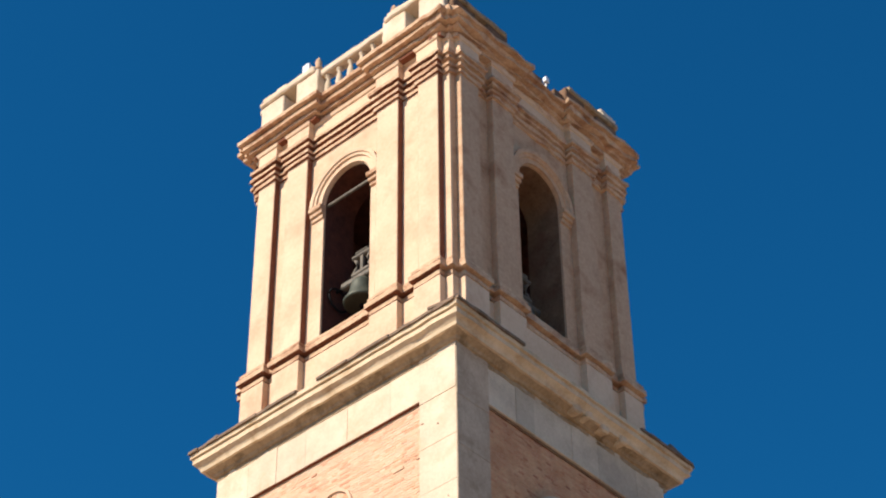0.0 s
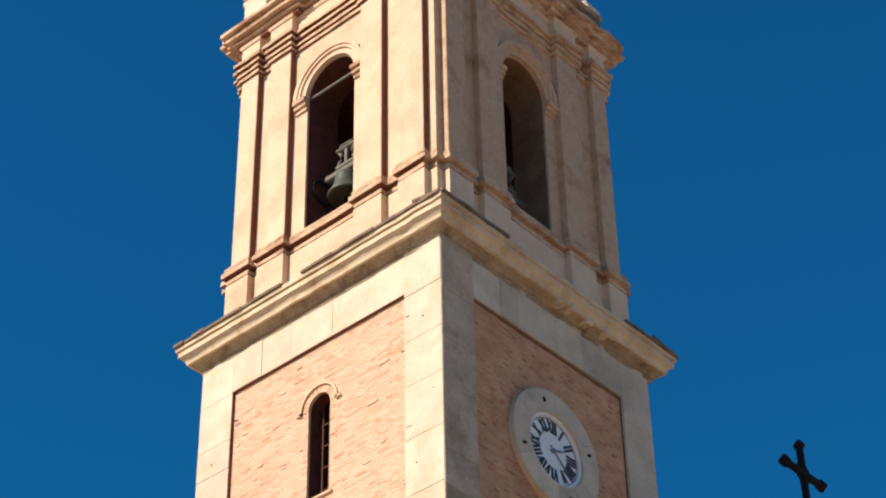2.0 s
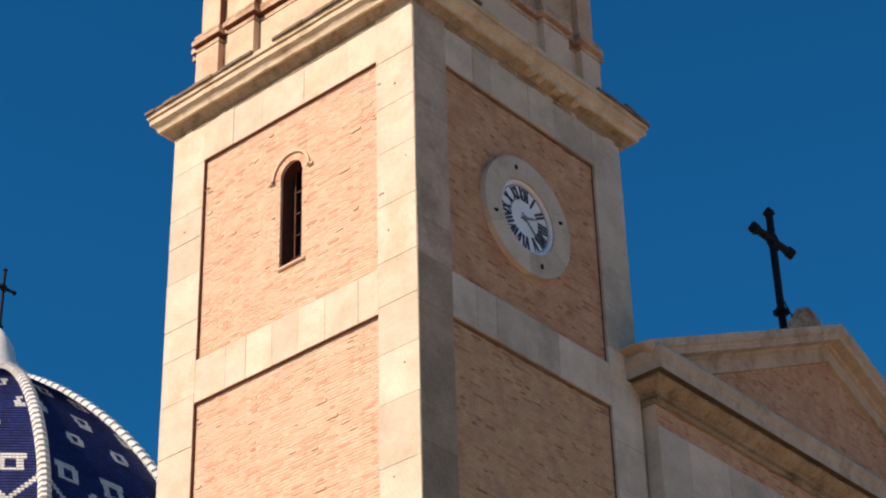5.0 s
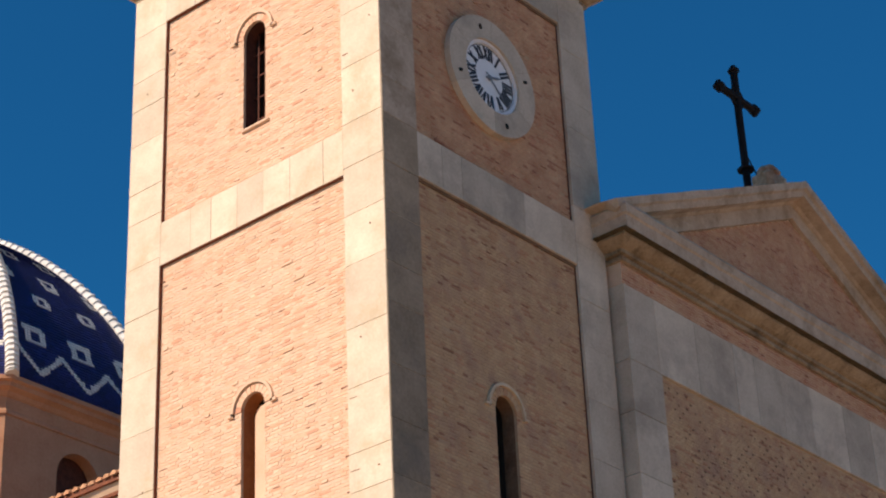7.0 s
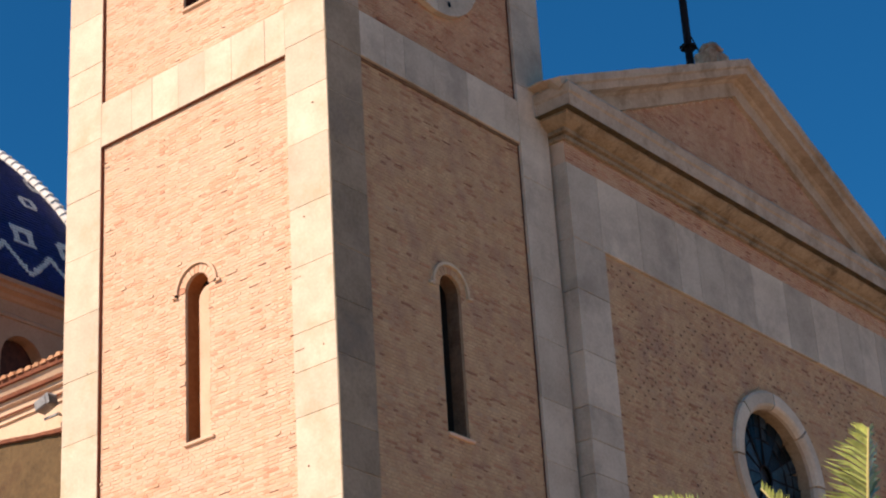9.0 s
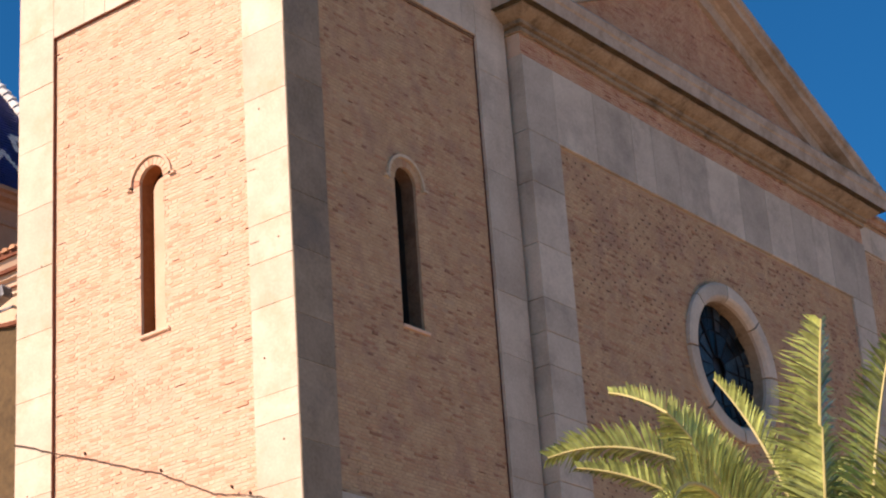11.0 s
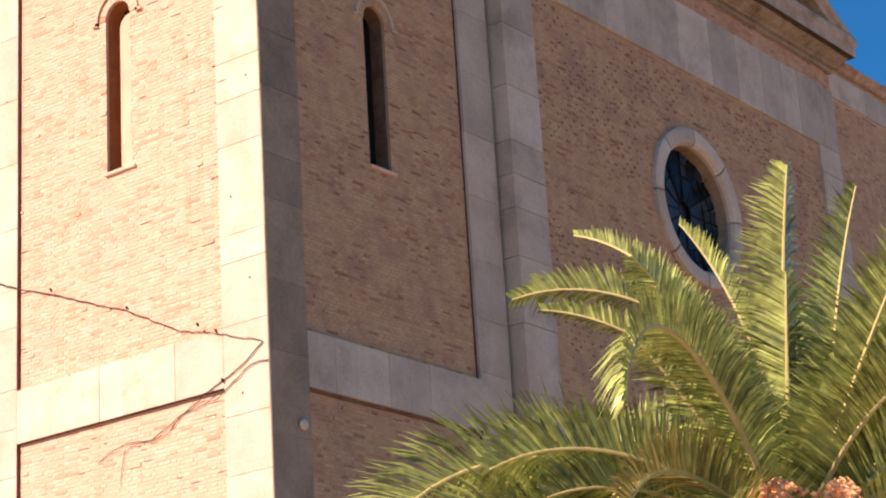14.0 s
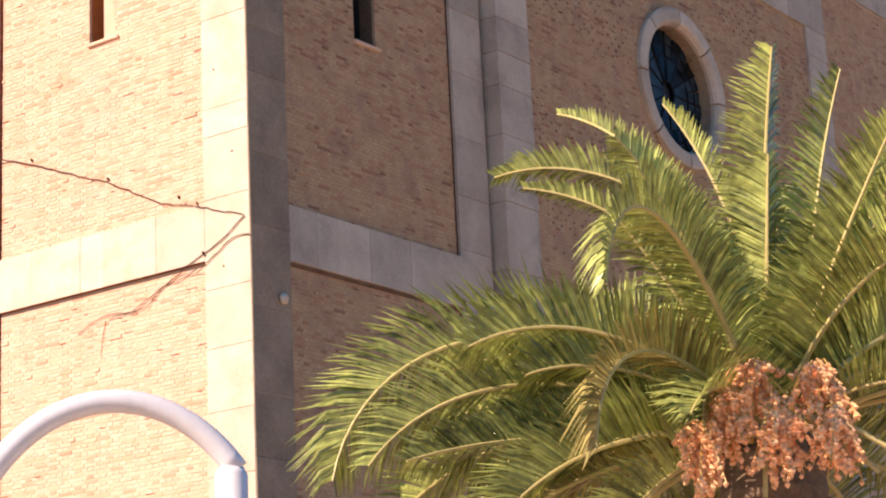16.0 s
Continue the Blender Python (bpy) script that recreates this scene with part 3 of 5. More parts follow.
for key, fm in (("S", FS), ("E", FE), ("N", FN), ("W", FW)):
    u = -0.4
    while u < 6.3:
        w = 0.26
        if not (key == "S" and 2.35 < u < 2.75) and not (key == "E" and (1.4 < u < 4.6)):
            bm = bmesh.new()
            box(bm, u + 0.004, u + w - 0.004, -0.43, 0.3, 25.685, 25.745)
            bmesh.ops.transform(bm, matrix=Matrix.Translation((0, rng.uniform(-0.015, 0.015), 0)), verts=bm.verts)
            for v in bm.verts:
                if v.co.y > 0:
                    v.co.z += 0.13
            part("cornice_tile", bm, DARK_TILE, tower, "", fm)
        u += w

for u_, w_, o_ in ((2.95, 0.2, 0.16), (3.3, 0.14, 0.19), (3.75, 0.24, 0.15), (4.3, 0.16, 0.18)):
    bm = bmesh.new()
    box(bm, u_, u_ + w_, -o_ - 0.1, 0.0, 25.22, 25.4, 0.03)
    worn(bm, 0.03, 0.1)
    part("broken_block", bm, MOULD, tower, "pale broken stone under the worn cornice", FE)

# ---- belfry ----
INS, PS = 0.29, 0.15           # body inset from the shaft, projection of the pilasters
B0, B1 = 25.8, 34.3
# pilasters of each face, measured from its middle
PILASTERS = {
    "S": [(-2.54, -2.05), (-1.68, -1.09), (0.88, 1.46), (2.0, 2.53)],
    "E": [(-2.54, -2.0), (-1.58, -0.95), (0.93, 1.58), (2.09, 2.54)],
    "N": [(-2.54, -2.05), (-1.58, -0.95), (0.95, 1.58), (2.05, 2.54)],
    "W": [(-2.54, -2.05), (-1.58, -0.95), (0.95, 1.58), (2.05, 2.54)],
}


def ressaut_plan(faces, proj, inset=INS):
    """Plan of the belfry body with projections over the given spans of its four faces."""
    half = 3.0 - inset
    pts = []
    for k, spans in enumerate(faces):
        m = Matrix.Rotation(radians(90 * k), 2)
        pts.append(m @ Vector((-half, -half)))
        for a, b in spans:
            for u, p in ((a, 0), (a, proj), (b, proj), (b, 0)):
                pts.append(m @ Vector((u, -half - p)))
    return [(p.x - 3, p.y + 3) for p in pts]


PLAN = ressaut_plan([PILASTERS[k] for k in "SENW"], PS)
GROUP = ressaut_plan([[(-2.62, -0.9), (0.9, 2.62)]] * 4, PS)
OPEN_R, OPEN_SILL, OPEN_SPRING = 0.65, 27.45, 30.95
for key, fm in (("S", FS), ("E", FE), ("N", FN), ("W", FW)):
    bm = bmesh.new()
    e_, e_in, skin = (INS, INS + 0.06, INS + 0.05) if key in "SN" else (INS + 0.052, 1.16, INS + 0.05)
    mid = 2.95 if key in "SE" else 3.0
    holed_wall(bm, e_, W - e_, B0 - 0.1, 33.9, mid, OPEN_R, OPEN_SILL, OPEN_SPRING, INS, skin)
    bm2 = bmesh.new()
    holed_wall(bm2, e_in, W - e_in, B0 - 0.1, 33.9, mid, OPEN_R, OPEN_SILL, OPEN_SPRING, skin + 0.002, 1.15)
    part("inner_wall", bm2, JAMB_BROWN if key == "E" else RED_BRICK_SHADE, tower, "dark red brick inside the belfry, with shade in its colour", fm)
    part("belfry_wall", bm, PLASTER_WORN_SHADE if key == "E" else PLASTER, tower, "rendered belfry wall with an open arch", fm)
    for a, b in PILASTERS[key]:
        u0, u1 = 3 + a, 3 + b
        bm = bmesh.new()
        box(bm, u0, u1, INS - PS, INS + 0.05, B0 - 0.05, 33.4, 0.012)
        part("pilaster", bm, PLASTER_WORN_SHADE if key == "E" else PLASTER, tower, "", fm)
        # side strips that put the pilaster's shade into colour
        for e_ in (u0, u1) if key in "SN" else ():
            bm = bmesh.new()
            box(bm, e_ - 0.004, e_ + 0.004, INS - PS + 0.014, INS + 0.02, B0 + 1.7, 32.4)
            part("pilaster_side", bm, JOINT_AND_SHADE, tower, "belfry pilaster side, darkened with painted shade", fm)
    # archivolt with two fillets
    bm = bmesh.new()
    prof = [(0.0, 0.0), (0.0, 0.05), (0.12, 0.05), (0.13, 0.09), (0.19, 0.09), (0.2, 0.12), (0.28, 0.13), (0.29, 0.0)]
    n = 20
    rings = []
    for k in range(n + 1):
        a = math.pi * k / n
        rings.append([bm.verts.new((mid - (OPEN_R + 0.02 + q) * math.cos(a), INS - d, OPEN_SPRING + (OPEN_R + 0.02 + q) * math.sin(a))) for q, d in prof])
    for A, B in zip(rings, rings[1:]):
        for j in range(len(prof) - 1):
            bm.faces.new((A[j], A[j + 1], B[j + 1], B[j]))
    part("archivolt", bm, PLASTER_WORN_SHADE if key == "E" else PLASTER, tower, "moulded arch band", fm)
    for s in (-1, 1):
        bm = bmesh.new()
        for j, (o, z0, z1) in enumerate(((0.04, 30.62, 30.72), (0.09, 30.72, 30.82), (0.14, 30.82, 30.93))):
            u0, u1 = sorted((mid + s * (OPEN_R + 0.005 - 0.15 * o), mid + s * 0.97))
            box(bm, u0, u1, INS - o, INS + 0.045, z0, z1, 0.01)
        worn(bm, 0.008)
        part("impost", bm, PLASTER_WORN_SHADE if key == "E" else TERRA, tower, "brick-red impost moulding", fm)
# base mouldings and plinth, entablature, crowning cornice
bm = bmesh.new()
prof = [(-0.05, 27.05), (0.06, 27.05), (0.06, 27.14), (0.015, 27.145), (0.015, 27.2), (0.13, 27.205), (0.13, 27.32), (0.05, 27.325), (0.05, 27.37), (0.09, 27.375), (0.09, 27.44), (0.02, 27.47), (-0.05, 27.5)]
rings = sweep(bm, PLAN, prof)
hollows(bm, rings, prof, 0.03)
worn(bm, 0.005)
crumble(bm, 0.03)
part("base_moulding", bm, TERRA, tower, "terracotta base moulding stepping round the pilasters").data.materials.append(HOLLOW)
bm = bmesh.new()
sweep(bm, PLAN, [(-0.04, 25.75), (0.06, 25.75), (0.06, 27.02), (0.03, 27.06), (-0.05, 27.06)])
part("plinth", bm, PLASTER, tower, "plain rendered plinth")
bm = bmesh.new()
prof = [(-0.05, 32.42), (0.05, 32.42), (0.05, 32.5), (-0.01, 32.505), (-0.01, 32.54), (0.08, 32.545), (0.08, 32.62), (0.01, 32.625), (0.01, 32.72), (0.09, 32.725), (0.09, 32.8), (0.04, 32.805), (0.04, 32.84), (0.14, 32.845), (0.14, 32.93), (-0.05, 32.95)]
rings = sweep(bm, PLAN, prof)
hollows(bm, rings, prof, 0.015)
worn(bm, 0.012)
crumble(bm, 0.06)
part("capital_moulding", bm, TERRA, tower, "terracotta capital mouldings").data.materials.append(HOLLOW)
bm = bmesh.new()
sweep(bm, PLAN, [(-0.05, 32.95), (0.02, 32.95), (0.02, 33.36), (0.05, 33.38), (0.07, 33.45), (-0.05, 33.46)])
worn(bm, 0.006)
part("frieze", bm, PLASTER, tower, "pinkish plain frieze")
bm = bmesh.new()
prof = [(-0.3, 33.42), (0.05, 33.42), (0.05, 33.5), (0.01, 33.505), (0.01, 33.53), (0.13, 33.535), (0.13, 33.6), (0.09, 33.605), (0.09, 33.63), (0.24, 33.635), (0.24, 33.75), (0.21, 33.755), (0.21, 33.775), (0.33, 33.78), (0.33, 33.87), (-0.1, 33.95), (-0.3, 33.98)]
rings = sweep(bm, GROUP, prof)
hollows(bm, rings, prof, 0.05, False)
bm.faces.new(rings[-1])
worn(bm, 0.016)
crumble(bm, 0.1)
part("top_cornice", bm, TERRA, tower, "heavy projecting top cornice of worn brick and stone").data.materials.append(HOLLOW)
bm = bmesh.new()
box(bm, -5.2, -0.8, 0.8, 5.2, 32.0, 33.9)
part("belfry_ceiling", bm, RED_BRICK_SHADE, tower)
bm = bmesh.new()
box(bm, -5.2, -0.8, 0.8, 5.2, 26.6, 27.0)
part("belfry_floor", bm, RED_BRICK_SHADE, tower)

# parapet: piers, rails, balusters, coping
PZ0, PZ1 = 33.9, 35.28


def baluster_mesh():
    bm = bmesh.new()
    lathe(bm, [(0.07, 0), (0.07, 0.06), (0.045, 0.08), (0.04, 0.14), (0.085, 0.3), (0.075, 0.42), (0.04, 0.58), (0.045, 0.64), (0.07, 0.66), (0.07, 0.72)], 10)
    return mesh_of("baluster", bm, STONE, True)


BAL = baluster_mesh()
for key, fm in (("S", FS), ("E", FE), ("N", FN), ("W", FW)):
    drop = 0.36 if key == "E" else 0.0      # the east parapet has lost its upper courses
    for s in (-1, 1):
        for a, b, top in ((0.95, 1.6, 35.32), (1.98, 2.67, 35.22)):
            u0, u1 = sorted((3 + s * a, 3 + s * b))
            bm = bmesh.new()
            box(bm, u0, u1, INS - 0.1, INS + 0.3, PZ0, top - 0.22 - drop, 0.02)
            worn(bm, 0.012)
            part("parapet_pier", bm, STONE if key != "E" else JAMB_BROWN, tower, "", fm)
        u0, u1 = sorted((3 + s * 1.02, 3 + s * 2.69))
        bm = bmesh.new()
        box(bm, u0, u1, INS - 0.15, INS + 0.33, 35.02 - drop, 35.16 - drop, 0.03)
        if key != "E":
            box(bm, u0 + 0.05, u1 - 0.05, INS - 0.11, INS + 0.3, 35.16, 35.28, 0.03)
        box(bm, u0, u1, INS - 0.12, INS + 0.3, PZ0, 34.4 - drop * 0.5, 0.02)
        worn(bm, 0.022)
        part("parapet_coping", bm, STONE if key != "E" else BED, tower, "worn stone parapet coping", fm)
        bm = bmesh.new()
        c = 3 + s * 1.12
        lathe(bm, [(0.1, 35.25), (0.1, 35.34), (0.06, 35.4), (0.08, 35.5), (0.05, 35.6), (0.02, 35.66)], 10, Matrix.Translation((c, INS + 0.08, 0)))
        if key != "E":
            part("finial", bm, TERRA, tower, "small worn finial", fm, True)
        else:
            bm.free()
        for (q, wd, ht) in ((2.2, 0.34, 0.22), (2.5, 0.2, 0.12)) if key != "E" else ():
            bm = bmesh.new()
            box(bm, 3 + s * q - wd / 2, 3 + s * q + wd / 2, INS, INS + 0.25, 35.26, 35.28 + ht, 0.04)
            part("coping_block", bm, STONE, tower, "", fm)
    if key == "E":
        bm = bmesh.new()
        for u_, h_ in ((2.0, 34.95), (2.45, 34.7), (2.85, 34.9), (3.3, 34.75), (3.7, 34.93)):
            box(bm, u_, u_ + 0.45, INS + 0.0, INS + 0.2, 33.95, h_ - drop, 0.02)
        for u_ in (1.5, 4.02):
            box(bm, u_, u_ + 0.48, INS + 0.0, INS + 0.2, 33.95, 35.05 - drop, 0.02)
        worn(bm, 0.03)
        part("parapet_infill", bm, JAMB_BROWN, tower, "crumbling brick infill of the parapet", fm)
        continue
    bm = bmesh.new()
    box(bm, 2.0, 4.0, INS - 0.02, INS + 0.24, 34.92, 35.1, 0.025)
    box(bm, 2.0, 4.0, INS - 0.02, INS + 0.24, 33.95, 34.2, 0.02)
    worn(bm, 0.015)
    part("balustrade_rail", bm, STONE, tower, "", fm)
    for k in range(6):
        link("baluster", BAL, tower, fm @ Matrix.Translation((2.17 + k * 0.332, INS + 0.11, 34.2)))
bm = bmesh.new()
box(bm, -6 + INS + 0.1, -INS - 0.1, INS + 0.1, 6 - INS - 0.1, 33.9, 34.0)
part("tower_roof", bm, TILE_ROOF, tower)

# small white floodlights on the parapet
for x, y in ((-4.45, 0.35), (-0.32, 1.0), (-0.32, 3.45), (-0.32, 4.5)):
    foot = 35.28 if x < -1 else 34.5 if y < 3.5 and y > 2 else 34.66
    fl = thing("parapet_light", (x, y, foot), "small white floodlight on the tower parapet", "floodlight", group="parapet lights")
    bm = bmesh.new()
    big = 1.0 if y < 0.5 else 0.5
    box(bm, x - 0.1 * big, x + 0.1 * big, y - 0.06, y + 0.06, foot + 0.06, foot + 0.06 + 0.3 * big, 0.015)
    part("housing", bm, LAMP_WHITE, fl)
    bm = bmesh.new()
    box(bm, x - 0.02, x + 0.02, y - 0.02, y + 0.02, foot - 0.28, foot + 0.08)
    part("bracket", bm, FLOOD_GREY, fl)


# ---- bells ----
def bell(x, y, z, turn, size):
    b = thing("church_bell", (x, y, z), "weathered green bronze bell under an ornate grey headstock", "bell", group="tower bells")
    m = Matrix.Translation((x, y, z)) @ Matrix.Rotation(radians(turn), 4, "Z") @ Matrix.Scale(size, 4)
    bm = bmesh.new()
    lathe(bm, [(0.36, 0.0), (0.42, 0.0), (0.43, 0.05), (0.36, 0.16), (0.3, 0.34), (0.27, 0.52), (0.255, 0.6), (0.2, 0.68), (0.08, 0.7)], 28)
    part("bell_body", bm, BRONZE, b, "", m, True)
    for s in (-1, 1):
        bm = bmesh.new()
        box(bm, s * 0.3 - 0.05, s * 0.3 + 0.05, -0.06, 0.06, 0.55, 0.85, 0.02)
        part("strap", bm, IRON, b, "", m)
    bm = bmesh.new()
    box(bm, -0.62, 0.62, -0.09, 0.09, 0.74, 0.9, 0.03)
    part("yoke_beam", bm, WOODGREY, b, "", m)
    bm = bmesh.new()
    box(bm, -0.3, 0.3, -0.09, 0.09, 0.9, 1.02, 0.03)
    part("headstock_base", bm, WOODGREY, b, "", m)
    for s in (-1, 1):
        bm = bmesh.new()
        tube(bm, [(s * 0.3, 0, 1.0), (s * 0.2, 0, 1.15), (s * 0.17, 0, 1.32), (s * 0.24, 0, 1.46)], 0.045, 6)
        part("headstock_scroll", bm, WOODGREY, b, "", m)
    bm = bmesh.new()
    box(bm, -0.045, 0.045, -0.05, 0.05, 1.0, 1.45, 0.01)
    part("headstock_post", bm, WOODGREY, b, "", m)
    bm = bmesh.new()
    box(bm, -0.3, 0.3, -0.08, 0.08, 1.44, 1.54, 0.03)
    part("headstock_cap", bm, WOODGREY, b, "", m)
    bm = bmesh.new()
    box(bm, -0.2, 0.2, -0.08, 0.08, 1.54, 1.62, 0.03)
    part("headstock_crest", bm, WOODGREY, b, "grey ornate top of the counterweight", m)
    bm = bmesh.new()
    tube(bm, [(-1.1, 0, 0.82), (1.1, 0, 0.82)], 0.035, 8)
    part("axle", bm, IRON, b, "", m)
    bm = bmesh.new()
    tube(bm, [(0, 0, 0.6), (0, 0, 0.1), (0, 0, -0.08)], 0.03, 8, 1.8)
    part("clapper", bm, IRON, b, "", m)
    bm = bmesh.new()
    n = 24
    tube(bm, [(-0.75, 0.3 * math.cos(2 * math.pi * k / n), 0.55 + 0.3 * math.sin(2 * math.pi * k / n)) for k in range(n + 1)], 0.03, 6)
    part("bell_wheel", bm, IRON, b, "", m)


bell(-3.0, 0.72, 28.2, 0, 0.86)
bell(-1.0, 3.1, 27.8, 90, 0.95)
# beam across the arch
bm = bmesh.new()
tube(bm, [(-3.7, 0.4, 31.0), (-2.3, 0.4, 31.0)], 0.035, 8)
beam = part("tie_bar", bm, WOODGREY, tower, "grey tie bar across the arch")

# ---- clock on the east face ----
CLK = FE @ Matrix.Translation((2.91, 0, 22.07))
clock = thing("tower_clock", (0, 3, 21), "round white clock with black Roman numerals in a stone surround", "clock")


def disc(bm, r, y0, y1, n=48, r_in=0.0):
    o = [(r * math.cos(2 * math.pi * k / n), r * math.sin(2 * math.pi * k / n)) for k in range(n)]
    if r_in:
        i_ = [(a * r_in / r, b * r_in / r) for a, b in o]
        for k in range(n):
            j = (k + 1) % n
            quad(bm, (o[k][0], y0, o[k][1]), (o[j][0], y0, o[j][1]), (i_[j][0], y0, i_[j][1]), (i_[k][0], y0, i_[k][1]))
            quad(bm, (o[k][0], y0, o[k][1]), (o[j][0], y0, o[j][1]), (o[j][0], y1, o[j][1]), (o[k][0], y1, o[k][1]))
            quad(bm, (i_[k][0], y0, i_[k][1]), (i_[j][0], y0, i_[j][1]), (i_[j][0], y1, i_[j][1]), (i_[k][0], y1, i_[k][1]))
        bmesh.ops.remove_doubles(bm, verts=bm.verts, dist=1e-5)
    else:
        f = [bm.verts.new((a, y0, b)) for a, b in o]
        g = [bm.verts.new((a, y1, b)) for a, b in o]
        bm.faces.new(f), bm.faces.new(g[::-1])
        for k in range(n):
            bm.faces.new((f[k], f[(k + 1) % n], g[(k + 1) % n], g[k]))
    return bm


for k in range(6):
    bm = bmesh.new()
    n, a0, a1 = 10, math.pi * 2 * (k + 0.004) / 6 + 0.5, math.pi * 2 * (k + 0.998) / 6 + 0.5
    A = [a0 + (a1 - a0) * j / n for j in range(n + 1)]
    for p, q in zip(A, A[1:]):
        for y in (-0.05,):
            quad(bm, *[(r * math.cos(a), y, r * math.sin(a)) for r, a in ((0.72, p), (1.16, p), (1.16, q), (0.72, q))])
        quad(bm, *[(1.16 * math.cos(a), y, 1.16 * math.sin(a)) for a, y in ((p, -0.05), (q, -0.05), (q, 0.1), (p, 0.1))])
        quad(bm, *[(0.72 * math.cos(a), y, 0.72 * math.sin(a)) for a, y in ((p, -0.05), (p, 0.1), (q, 0.1), (q, -0.05))])
    for a in (a0, a1):
        quad(bm, *[(r * math.cos(a), y, r * math.sin(a)) for r, y in ((0.72, -0.05), (1.16, -0.05), (1.16, 0.1), (0.72, 0.1))])
    bmesh.ops.remove_doubles(bm, verts=bm.verts, dist=1e-5)
    part("surround_stone", bm, STONE_GREY_SHADE, clock, "grey limestone ring segment", CLK)
for a in (0, 90, 180, 270):
    bm = bmesh.new()
    box(bm, -0.028, 0.028, -0.075, 0.0, 0.9, 0.99, 0.008)
    part("cleat", bm, IRON, clock, "small dark iron cleat", CLK @ Matrix.Rotation(radians(a - 18), 4, "Y"))
bm = disc(bmesh.new(), 0.73, 0.045, 0.1)
part("dial", bm, WHITE, clock, "white enamel dial", CLK)
bm = disc(bmesh.new(), 0.725, 0.0, 0.05, 48, 0.66)
part("bezel", bm, LAMP_WHITE, clock, "pale metal bezel", CLK)
bm = disc(bmesh.new(), 0.645, 0.039, 0.047, 48, 0.63)
part("minute_ring", bm, BLACK, clock, "", CLK)


def numeral(text, hour):
    """A Roman numeral of black bars, its foot towards the middle."""
    bm = bmesh.new()
    w = {"I": 0.068, "V": 0.125, "X": 0.125}
    total = sum(w[c] for c in text)
    x = -total / 2
    h0, h1 = 0.36, 0.61

    def bar(xa, xb, t):
        f = [bm.verts.new(p) for p in ((xa - t, 0.034, h0), (xa + t, 0.034, h0), (xb + t, 0.034, h1), (xb - t, 0.034, h1))]
        g = [bm.verts.new((v.co.x, 0.046, v.co.z)) for v in f]
        bm.faces.new(f), bm.faces.new(g[::-1])
        for j in range(4):
            bm.faces.new((f[j], f[(j + 1) % 4], g[(j + 1) % 4], g[j]))
    for c in text:
        m = x + w[c] / 2
        if c == "I":
            bar(m, m, 0.023)
        if c == "V":
            bar(m, m - 0.045, 0.024), bar(m, m + 0.045, 0.013)
        if c == "X":
            bar(m + 0.045, m - 0.045, 0.024), bar(m - 0.045, m + 0.045, 0.013)
        x += w[c]
    part("numeral", bm, BLACK, clock, "", CLK @ Matrix.Rotation(radians(30 * hour), 4, "Y"))


for h, txt in enumerate("XII I II III IIII V VI VII VIII IX X XI".split()):
    numeral(txt, h)
for name, a, ln, t in (("hour_hand", 71, 0.34, 0.026), ("minute_hand", 132, 0.56, 0.018)):
    bm = bmesh.new()
    f = [bm.verts.new((px_, y, pz_)) for y in (0.016, 0.026) for px_, pz_ in ((-t * 0.6, -0.12), (t * 0.6, -0.12), (t, ln * 0.6), (0, ln), (-t, ln * 0.6))]
    bm.faces.new(f[:5]), bm.faces.new(f[5:][::-1])
    for j in range(5):
        bm.faces.new((f[j], f[(j + 1) % 5], f[5 + (j + 1) % 5], f[5 + j]))
    part(name, bm, FLOOD_GREY, clock, "", CLK @ Matrix.Rotation(radians(a), 4, "Y"))
bm = disc(bmesh.new(), 0.05, 0.01, 0.046, 16)
part("hub", bm, FLOOD_GREY, clock, "", CLK)

# ---- church front ----
XF, YC, HALF = 0.27, 12.33, 6.33
FF = Matrix.Translation((XF, 0, 0)) @ Matrix.Rotation(radians(90), 4, "Z")   # local x = y, local y into the wall
front = thing("church_facade", (-0.5, YC, 0), "brick church front with stone pilasters, band and pediment", "church facade")
U0, U1, UP0, UP1 = YC - HALF, YC + HALF, 6.95, 17.75
BZ0, BZ1 = 17.63, 19.1
OC = (12.2, 14.8)
bm = bmesh.new()
holed_wall(bm, U0 + 0.3, U1 - 0.3, 0, BZ0 + 0.1, OC[0], 1.26, 0, OC[1], 0.06, 0.8, 28, True)
fpanel = part("brick_panel", bm, MORTAR_DUN_SHADE, front, "brick field of the church front", FF)
brick_panel(fpanel, FF, UP0, UP1, 7.5, BZ0, 0.06, [round_hole(OC[0], OC[1], 1.57)], BRICK_DUN_SHADE, (7.0, 10.2, 13.0, 16.5), 77, "pale weathered bricks in running bond", 0.02)
# small open holes left between the bricks in staggered rows
bm = bmesh.new()
row, z = 0, 10.6
while z < BZ0 - 0.15:
    u = UP0 + 0.12 + (row % 2) * 0.13
    while u < UP1 - 0.1:
        patch = noise.noise(Vector((u * 0.55, z * 0.6, 4.0)))
        if patch > -0.1 and rng.random() < 0.65 and math.hypot(u - OC[0], z - OC[1]) > 1.7:
            q = rng.uniform(0.014, 0.028)
            box(bm, u - q, u + q, 0.05, 0.08, z, z + rng.uniform(0.025, 0.042))
        u += 0.258
    z += 0.12
    row += 1
tagged(part("pitted_jointing", bm, JAMB_BROWN, fpanel, "staggered dark pits between the bricks", FF), kind="stuff")
